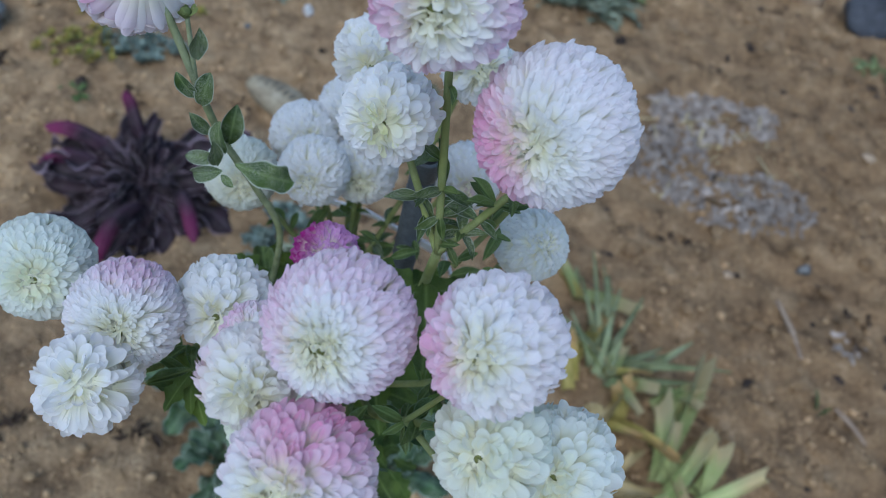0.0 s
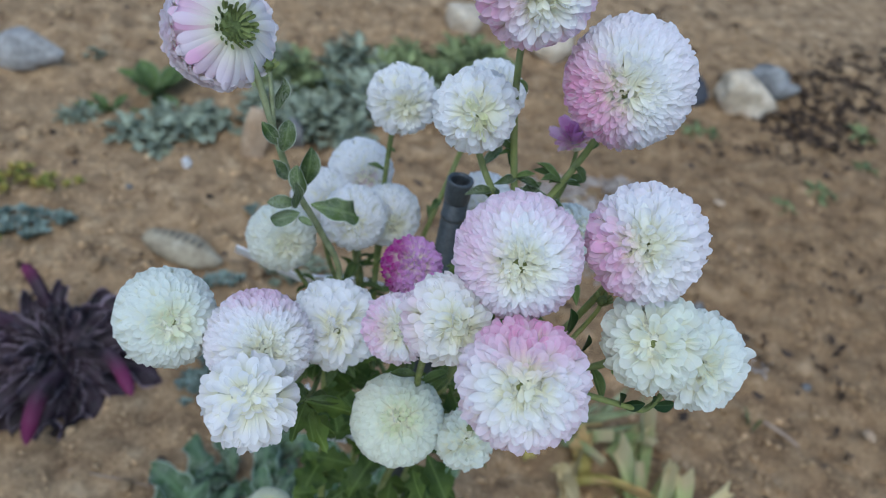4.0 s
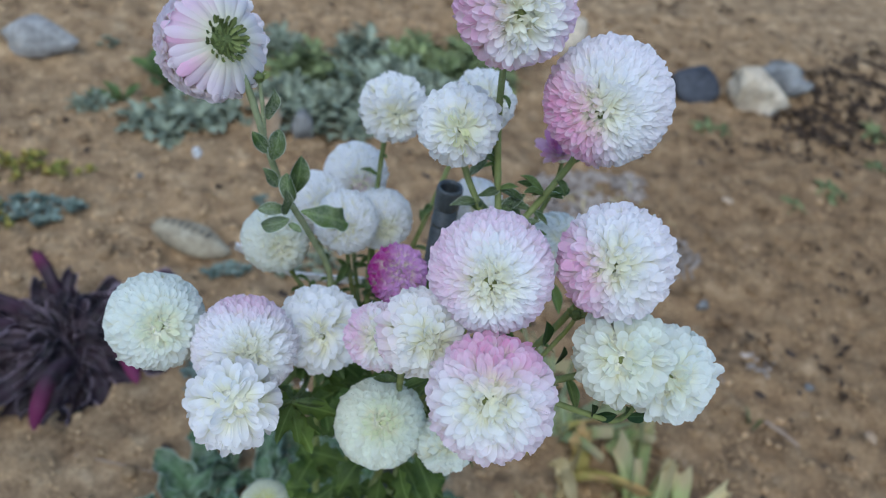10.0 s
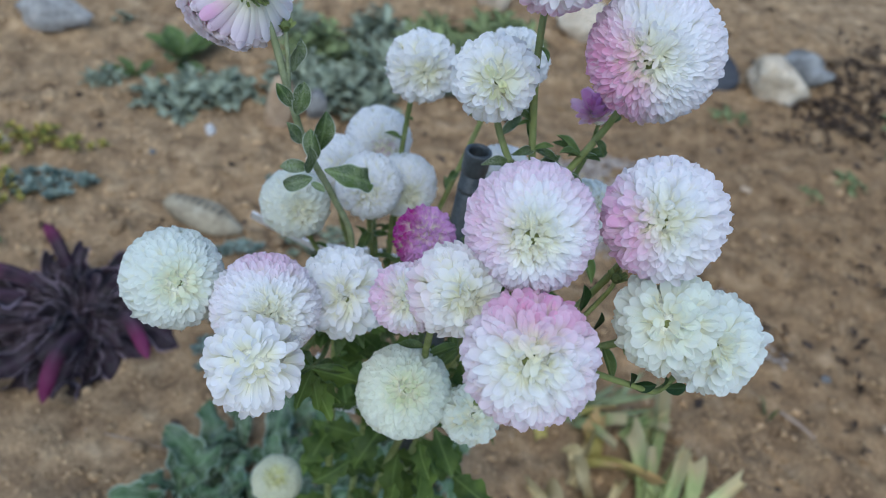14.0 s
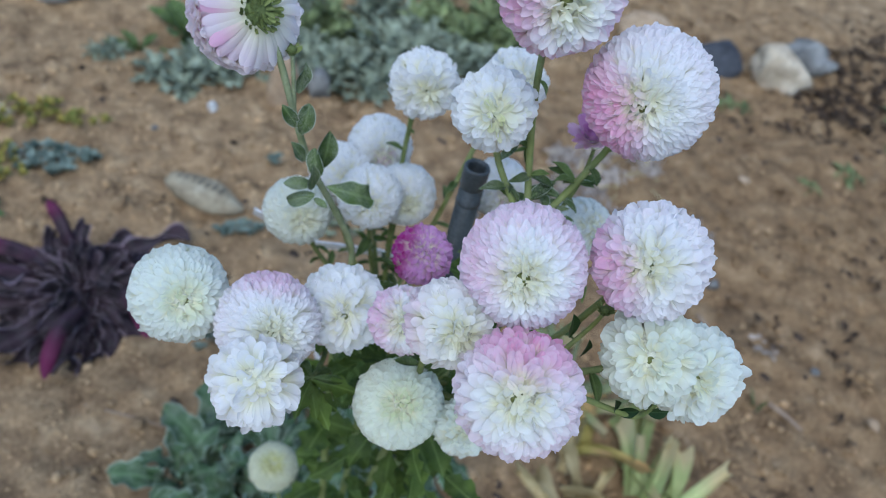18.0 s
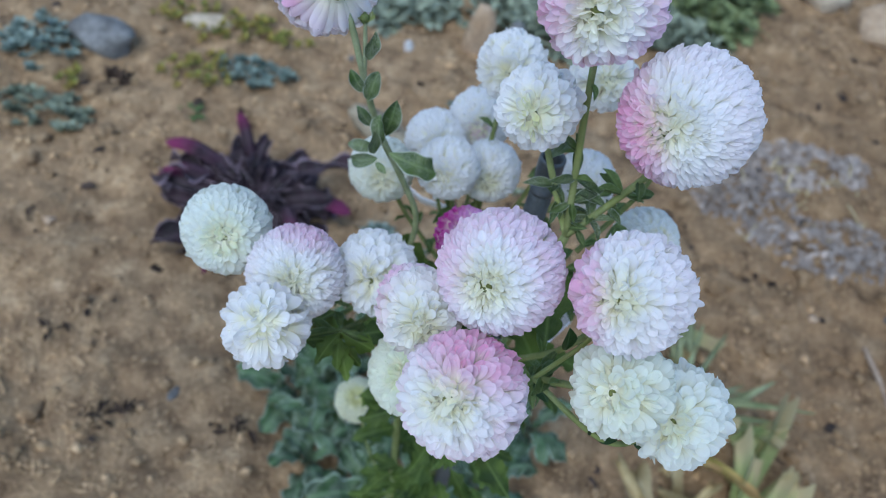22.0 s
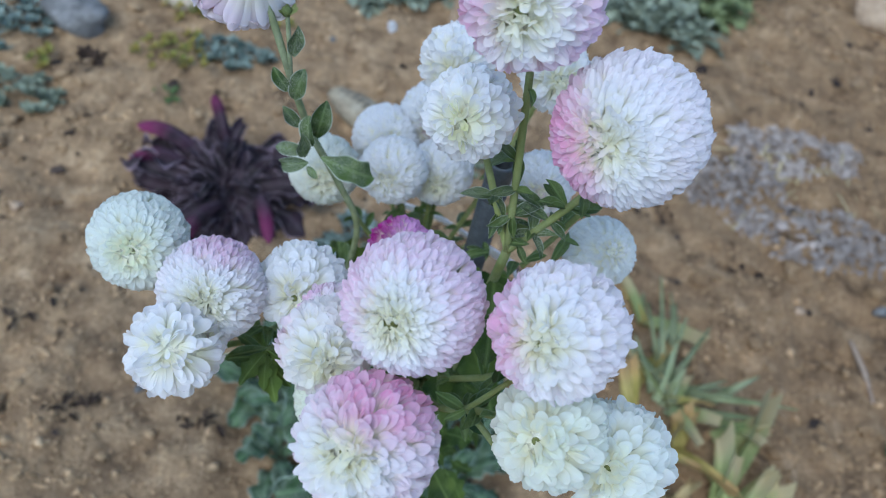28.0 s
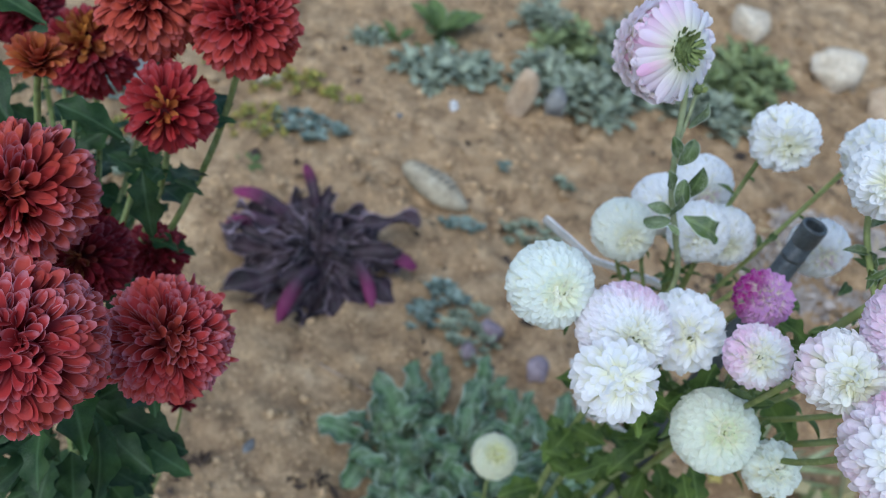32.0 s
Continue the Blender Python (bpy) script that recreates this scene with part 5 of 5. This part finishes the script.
clump("green_leaf_plant", "small fresh green leafy plant beside silvery leaves", "leafy plant", [(-0.27, 1.74, 0.11, 12), (-0.36, 1.66, 0.07, 6)], GREEN_LEAVES, gr, steep=75, flat=20)

# sedums
SEDUM = [blade("leaf", BLUE_SEDUM, oval(0.34, 0.6), 3, 5, 0.5, 0.15, 0.0) for k in range(1)]
YELLOWS = [blade("leaf", YELLOW_SEDUM, oval(0.3, 0.6), 3, 5, 0.4, 0.1, 0.0)]
PALE_SEDUM = [blade("leaf", SILVER, oval(0.34, 0.6), 3, 5, 0.5, 0.15, 0.0)]


def sedum_mat(name, label, x, y, rx, ry, heads, size, shapes, leaves=12):
    plant = thing(name, on_soil(x, y), label, "sedum", "sedums")
    heads, size, leaves = int(heads * 1.8), size * 0.72, leaves - 2
    for k in range(heads):
        a, d = k * GOLD + gr.uniform(-0.3, 0.3), math.sqrt((k + 0.5) / heads) * gr.uniform(0.8, 1.1)
        px, py = x + rx * d * math.cos(a), y + ry * d * math.sin(a)
        rosette(plant, on_soil(px, py, 0.008 * (1 - d) + gr.uniform(0, 0.01)), size * gr.uniform(0.7, 1.2), leaves, shapes, gr, 85, 12)


sedum_mat("blue_sedum", "cushion of blue-green sedum rosettes on soil", -0.46, 1.245, 0.075, 0.045, 15, 0.024, SEDUM)
sedum_mat("yellow_sedum", "straggling yellow sedum on soil", -0.555, 1.215, 0.075, 0.06, 17, 0.019, YELLOWS, 10)
sedum_mat("yellow_sedum", "low yellow-green sedum mat on soil", -0.56, 1.375, 0.165, 0.045, 34, 0.021, YELLOWS, 10)
sedum_mat("blue_sedum", "cushion of blue-green sedum rosettes on soil", -0.14, 0.885, 0.035, 0.035, 7, 0.024, SEDUM)
sedum_mat("blue_sedum", "cushion of blue-green sedum rosettes on soil", -0.175, 0.835, 0.025, 0.025, 5, 0.022, SEDUM)
sedum_mat("grey_sedum", "pale grey-green sedum spreading on soil", -0.09, 0.83, 0.05, 0.05, 10, 0.024, PALE_SEDUM)
sedum_mat("blue_sedum", "small cushion of blue-green sedum beside a flat stone", -0.135, 1.066, 0.035, 0.022, 6, 0.02, SEDUM)
sedum_mat("grey_sedum", "pale grey-green sedum spreading on soil", 0.00, 1.10, 0.075, 0.03, 12, 0.02, PALE_SEDUM)
sedum_mat("blue_sedum", "tiny blue-green sedum seedling on bare soil", -0.075, 1.255, 0.012, 0.012, 2, 0.02, SEDUM)
sedum_mat("grey_sedum", "tiny grey-green sedum on bare soil", 0.05, 1.26, 0.025, 0.012, 4, 0.018, PALE_SEDUM)
sedum_mat("blue_sedum", "broad cushion of blue-green sedum beside a rock", -0.86, 1.20, 0.075, 0.075, 18, 0.026, SEDUM)
sedum_mat("grey_sedum", "pale grey-green sedum mat on soil", -0.77, 1.035, 0.09, 0.05, 18, 0.024, PALE_SEDUM)
sedum_mat("yellow_sedum", "small yellow sedum below a rock", -0.77, 1.13, 0.02, 0.03, 4, 0.022, YELLOWS, 10)
sedum_mat("grey_sedum", "tiny grey-green sedum on bare soil", -0.41, 1.87, 0.02, 0.015, 3, 0.02, PALE_SEDUM)
clump("dry_brown_plant", "withered brown plant below a grey rock", "dry plant", [(-0.70, 1.16, 0.05, 22)], [blade("leaf", BROWN_DRY, oval(0.2), 3, 6, 0.4, -0.3, 0.05, 2)], gr, steep=70, flat=5)
clump("seedling", "small dark green seedling on bare soil", "seedling", [(-0.53, 1.10, 0.035, 7)], GREEN_LEAVES, gr, steep=60, flat=10)

# strap-leaved plant with cut yellowing leaves
straps = thing("strap_leaf_plant", on_soil(0.36, 0.76), "strap-leaved bulb plant with cut yellowing leaves", "bulb plant")
STRAPS = [arched("leaf", STRAP, lambda v: 0.5 - 0.1 * v, 4, 10, 0.5 + 0.35 * k, -0.9, 0.02, 1, 1.4, 0.3 * (k - 1)) for k in range(3)]
STRAWS = [arched("leaf", STRAW, lambda v: 0.5 - 0.22 * v, 6, 12, 1.5 + 0.5 * k, -1.3, 0.10, 1.5, 1.1, 0.5) for k in range(2)]
YELLOWED = [arched("leaf", YELLOWING, lambda v: 0.5 - 0.2 * v, 4, 10, 1.1, -0.9, 0.03, 1, 1.3, 0.3)]
GREYED = [arched("leaf", GREY_STRAP, lambda v: 0.5 - 0.42 * v, 4, 10, 0.5 + 0.3 * k, -0.7, 0.03, 1, 1.3, 0.4 * (k - 0.5)) for k in range(2)]
# kind of leaf: its shapes, width and label
STRAP_KINDS = {"s": (STRAPS, 0.025, "pale green blunt-cut leaf"), "y": (YELLOWED, 0.020, "yellowing leaf"), "t": (STRAWS, 0.019, "withered tan leaf"), "g": (GREYED, 0.016, "grey-green leaf")}
for n, (x, y, u, v, kind) in enumerate(((0.345, 0.725, 0.314, 0.879, "g"), (0.348, 0.725, 0.360, 0.812, "g"), (0.354, 0.726, 0.406, 0.826, "g"), (0.341, 0.724, 0.294, 0.779, "g"), (0.362, 0.718, 0.500, 0.715, "g"), (0.358, 0.719, 0.442, 0.745, "g"), (0.373, 0.686, 0.411, 0.648, "s"), (0.421, 0.654, 0.491, 0.669, "s"), (0.418, 0.550, 0.434, 0.645, "s"), (0.369, 0.622, 0.443, 0.563, "y"), (0.431, 0.529, 0.485, 0.609, "s"), (0.471, 0.539, 0.516, 0.593, "s"), (0.368, 0.625, 0.355, 0.664, "y"), (0.306, 0.690, 0.299, 0.759, "y"), (0.321, 0.587, 0.355, 0.666, "t"), (0.289, 0.522, 0.270, 0.598, "t"), (0.382, 0.524, 0.306, 0.530, "t"), (0.319, 0.521, 0.357, 0.555, "t"))):
    shapes, wide, label = STRAP_KINDS[kind]
    p, q = on_soil(x, y, 0.006), on_soil(u, v, 0.035)
    for twin in range(3):
        way = q - p + Vector((gr.gauss(0, 0.035), gr.gauss(0, 0.035), 0.03)) * (1.0 if twin else 0.3)
        size = way.length * (1.08 if twin == 0 else 0.8)
        part("leaf", shapes[(n + twin) % len(shapes)], straps, frame_of(p + Vector((gr.gauss(0, 0.012), gr.gauss(0, 0.012), 0)) * twin, way + Vector((0, 0, 0.3 * size)), (gr.gauss(0, 0.3), -0.3, 1), (wide * gr.uniform(0.85, 1.15), size, size * 0.7)), label)
for cx, cy, count in ((0.36, 0.70, 7), (0.42, 0.60, 6), (0.32, 0.84, 6)):
    for k in range(count):
        a, rise, s = gr.uniform(-1.4, 2.4), radians(gr.uniform(10, 60)), gr.uniform(0.05, 0.10)
        shapes, wide, label = STRAP_KINDS["sgty"[k % 4]]
        part("leaf", shapes[k % len(shapes)], straps, frame_of(on_soil(cx, cy), (math.cos(a) * math.cos(rise), math.sin(a) * math.cos(rise), math.sin(rise)), (0, 0, 1), (wide * 0.8, s, s)), label)

# dry plants and litter
DRY = [arched("leaf", GREY_DRY, oval(0.20 + 0.05 * k, 0.5), 4, 8, 1.2 + 0.7 * k, 1.0, 0.06, 2.0, 1.2, 0.8 * k) for k in range(3)]
DARK_DRY = [blade("leaf", BROWN_DRY, oval(0.2, 0.5), 3, 6, 0.5, -0.2, 0.05, 2.5, twist=0.6) for k in range(1)]


def litter(name, label, x, y, rx, ry, count, size, shapes):
    heap = thing(name, on_soil(x, y), label, "dry leaves")
    for k in range(count):
        a, d = gr.uniform(0, 6.3), math.sqrt(gr.random())
        p = on_soil(x + rx * d * math.cos(a), y + ry * d * math.sin(a), 0.004)
        b, s = gr.uniform(0, 6.3), size * gr.uniform(0.5, 1.3)
        part("leaf", shapes[k % len(shapes)], heap, frame_of(p, (math.cos(b), math.sin(b), gr.uniform(0, 0.45)), (gr.uniform(-0.5, 0.5), gr.uniform(-0.5, 0.5), 1), (s, s, s)))
    return heap


def matted(label, x, y, rx, ry, count, size):
    """A matted heap of dry leaves, low and fluffy: its upper leaves one by one, the rest as one mesh."""
    heap, laid = litter("dry_leaf_heap", label, x, y, rx, ry, 60, size * 1.3, DRY), []
    for k in range(count):
        a, d = gr.uniform(0, 6.3), math.sqrt(gr.random())
        px, py = x + rx * d * math.cos(a), y + ry * d * math.sin(a)
        if noise.noise(Vector((px, py, 0.0)) * 13) < gr.uniform(-0.3, 0.4):
            continue
        b, s = gr.uniform(0, 6.3), size * gr.uniform(0.5, 1.3)
        laid.append((DRY[k % 3], frame_of(on_soil(px, py, 0.002 + 0.016 * gr.random() * (1 - d)), (math.cos(b), math.sin(b), gr.uniform(0, 0.8)), (gr.uniform(-0.7, 0.7), gr.uniform(-0.7, 0.7), 1), (s, s, s)), (1, 1, 1)))
    joined_petals(heap, laid, GREY_DRY, "dry_leaves")


matted("heap of withered grey leaves on soil", 0.63, 1.34, 0.13, 0.07, 1500, 0.021)
matted("heap of withered grey leaves on soil", 0.51, 1.20, 0.10, 0.09, 1500, 0.021)
matted("withered grey leaves scattered on soil", 0.67, 1.12, 0.12, 0.07, 1000, 0.021)
litter("dry_leaf_heap", "thin straw-coloured dry stalks on grey leaves", 0.58, 1.24, 0.18, 0.14, 45, 0.06, [arched("leaf", STRAW, strap(0.03), 3, 8, 0.6, 0.5, 0.0, 1.0, 1.2)])
for x, y, rx, ry, n, size in ((1.44, 1.66, 0.17, 0.13, 300, 0.027), (1.62, 1.86, 0.18, 0.12, 200, 0.03), (1.90, 2.08, 0.22, 0.14, 130, 0.03), (1.24, 1.52, 0.09, 0.06, 45, 0.02), (1.12, 1.05, 0.08, 0.08, 22, 0.02)):
    litter("dark_dry_plant", "dark withered plant remains on soil", x, y, rx, ry, n, size, DARK_DRY)
for x, y, n in ((1.29, 2.41, 14), (1.48, 2.38, 12), (1.55, 2.33, 12), (1.30, 2.13, 9), (1.06, 1.52, 12), (-0.54, 0.613, 6), (-0.432, 0.505, 14), (-0.27, 0.51, 11), (-0.68, 0.79, 4),
                (0.975, 0.854, 7), (0.912, 0.815, 7), (0.784, 0.834, 5), (0.894, 0.755, 5), (0.851, 0.665, 5), (0.50, 1.02, 8), (0.35, 1.11, 14), (-0.455, 1.12, 6), (0.82, 0.90, 7)):
    litter("dark_dry_plant", "dark withered scrap of plant on soil", x, y, 0.034, 0.022, n, 0.02, DARK_DRY)
litter("dry_leaf_heap", "small pile of pale dry leaves on soil", 0.785, 0.827, 0.035, 0.025, 22, 0.022, DRY)
for x, y, r in ((1.051, 1.62, 0.05), (1.56, 1.62, 0.05), (1.252, 1.357, 0.05), (1.118, 1.307, 0.035), (1.46, 1.46, 0.04)):
    clump("weed_tuft", "small grey-green weed tuft on bare soil", "weed", [(x, y, r, 9), (x + r * 0.6, y - r * 0.4, r * 0.7, 7)], MOSSY_LEAVES, gr, "weed tufts", steep=70, flat=12)


# ---- stones ----
def stone(name, label, x, y, size, mat, turn=0.0, flat=0.6, seed=0, group="", rough=0.22, sink=0.25, kind="stone"):
    data = pebble_mesh(name, mat, rough, 1.0, seed, 3)
    ob = tagged(new(name, data), label, kind, group)
    z = ground_height(x, y) + size[2] * (1 - 2 * sink)
    ob.matrix_basis = pose(x, y, z, 0, 0, turn) @ Matrix.Diagonal((*size, 1))
    return ob


stone("stone", "pale cream rounded stone on soil", 0.79, 2.04, (0.085, 0.075, 0.08), CREAM_STONE, 20, seed=2, group="edging stones", rough=0.5)
stone("stone", "tan rounded stone on soil", 0.93, 1.91, (0.10, 0.07, 0.07), OCHRE_STONE, -30, seed=3, group="edging stones")
stone("stone", "dark slate-grey stone on soil", 1.10, 1.81, (0.075, 0.07, 0.06), SLATE_STONE, 10, seed=4, group="edging stones")
stone("stone", "cream angular stone on soil", 1.24, 1.77, (0.085, 0.075, 0.075), CREAM_STONE, 50, seed=5, group="edging stones", rough=0.5)
stone("stone", "grey stone leaning on a cream stone", 1.40, 1.86, (0.10, 0.07, 0.065), GREY_STONE, 10, seed=6, group="edging stones", rough=0.5)
stone("stone", "large pale grey stone on soil", -0.56, 1.85, (0.10, 0.065, 0.055), PALE_STONE, 5, seed=7, rough=0.4)
stone("stone", "ochre upright stone beside silvery plants", -0.06, 1.50, (0.042, 0.03, 0.07), OCHRE_STONE, 15, seed=8, rough=0.3)
stone("stone", "small grey stone beside an ochre stone", 0.02, 1.52, (0.03, 0.03, 0.045), GREY_STONE, 15, seed=9)
stone("pebble", "small white pebble on soil", -0.198, 1.435, (0.012, 0.012, 0.016), WHITE_STONE, 0, seed=10, kind="pebble")
stone("stone", "grey rock among sedums", -0.765, 1.26, (0.075, 0.06, 0.055), GREY_STONE, -10, seed=11)
stone("stone", "pale flat stone among yellow sedum", -0.60, 1.38, (0.05, 0.03, 0.02), CREAM_STONE, 12, seed=12)
stone("stone", "mauve stone between sedums", -0.06, 0.845, (0.024, 0.024, 0.022), PINK_STONE, 12, seed=13, group="mauve stones")
stone("stone", "mauve stone between sedums", -0.09, 0.80, (0.02, 0.017, 0.017), PINK_STONE, 40, seed=14, group="mauve stones")
stone("stone", "mauve stone beside the flower leaves", 0.02, 0.79, (0.028, 0.022, 0.02), PINK_STONE, 70, seed=15, group="mauve stones")
stone("stone", "pale stone behind silvery plants", 0.55, 2.16, (0.07, 0.06, 0.06), CREAM_STONE, 70, seed=16)
stone("pebble", "bluish pebble on soil", 0.75, 0.99, (0.018, 0.013, 0.01), GREY_STONE, 20, seed=17, kind="pebble")
for k, (x, y, s) in enumerate(((0.86, 0.78, 0.012), (0.60, 0.95, 0.011), (-0.36, 0.56, 0.012), (0.95, 1.3, 0.015), (-0.3, 1.36, 0.01), (-0.65, 0.8, 0.012), (0.3, 1.15, 0.012), (0.9, 0.66, 0.014))):
    stone("pebble", "small brown pebble on soil", x, y, (s, s * 0.8, s * 0.6), OCHRE_STONE if k % 2 else GREY_STONE, 40 * k, seed=30 + k, group="pebbles", kind="pebble")

# flat stone with faded writing
tag = stone("label_stone", "flat oval grey stone with faded handwriting on soil", -0.20, 1.155, (0.075, 0.034, 0.022), LABEL_STONE, -32, seed=18, rough=0.1, sink=0.2)
PLACE[tag] = tag.matrix_basis.copy()
for k in range(7):
    u = -0.045 + 0.0135 * k
    c, s = math.cos(radians(-32)), math.sin(radians(-32))
    x, y = -0.20 + u * c - 0.002 * s, 1.155 + u * s + 0.002 * c
    z = ground_height(-0.2, 1.155) + 0.022 * 0.6 + 0.022 * math.sqrt(max(0.05, 1 - (u / 0.075) ** 2)) + 0.0005
    bm = bmesh.new()
    bmesh.ops.create_cube(bm, size=1)
    bmesh.ops.bevel(bm, geom=bm.edges[:], offset=0.1, segments=1, affect="EDGES")
    part("writing_bar", from_bm("writing_bar", bm, INK, False), tag, pose(x, y, z, 0, 0, -32 + 70 + 14 * (k % 3)) @ Matrix.Diagonal((0.017, 0.0028, 0.0035, 1)))

# sticks
for name, label, a, b, r in (("stick", "pale dry stick lying on soil", (0.672, 0.90), (0.690, 0.79), 0.004), ("stick", "short grey stick lying on soil", (0.74, 0.72), (0.77, 0.66), 0.004), ("twig", "thin pale twig lying on soil", (-0.33, 0.72), (-0.22, 0.68), 0.0015)):
    p, q = on_soil(*a, r), on_soil(*b, r)
    tagged(new(name, tube(name, [p, p.lerp(q, 0.5) + Vector((0.004, 0, 0)), q], [r, r * 1.1, r * 0.7], WOOD)[0]), label, "stick")
clump("seedling", "single green shoot standing in soil", "seedling", [(0.70, 0.70, 0.05, 2)], [blade("leaf", FRESH, oval(0.13), 3, 6, 0.3, -0.1)], gr, steep=80, flat=70)
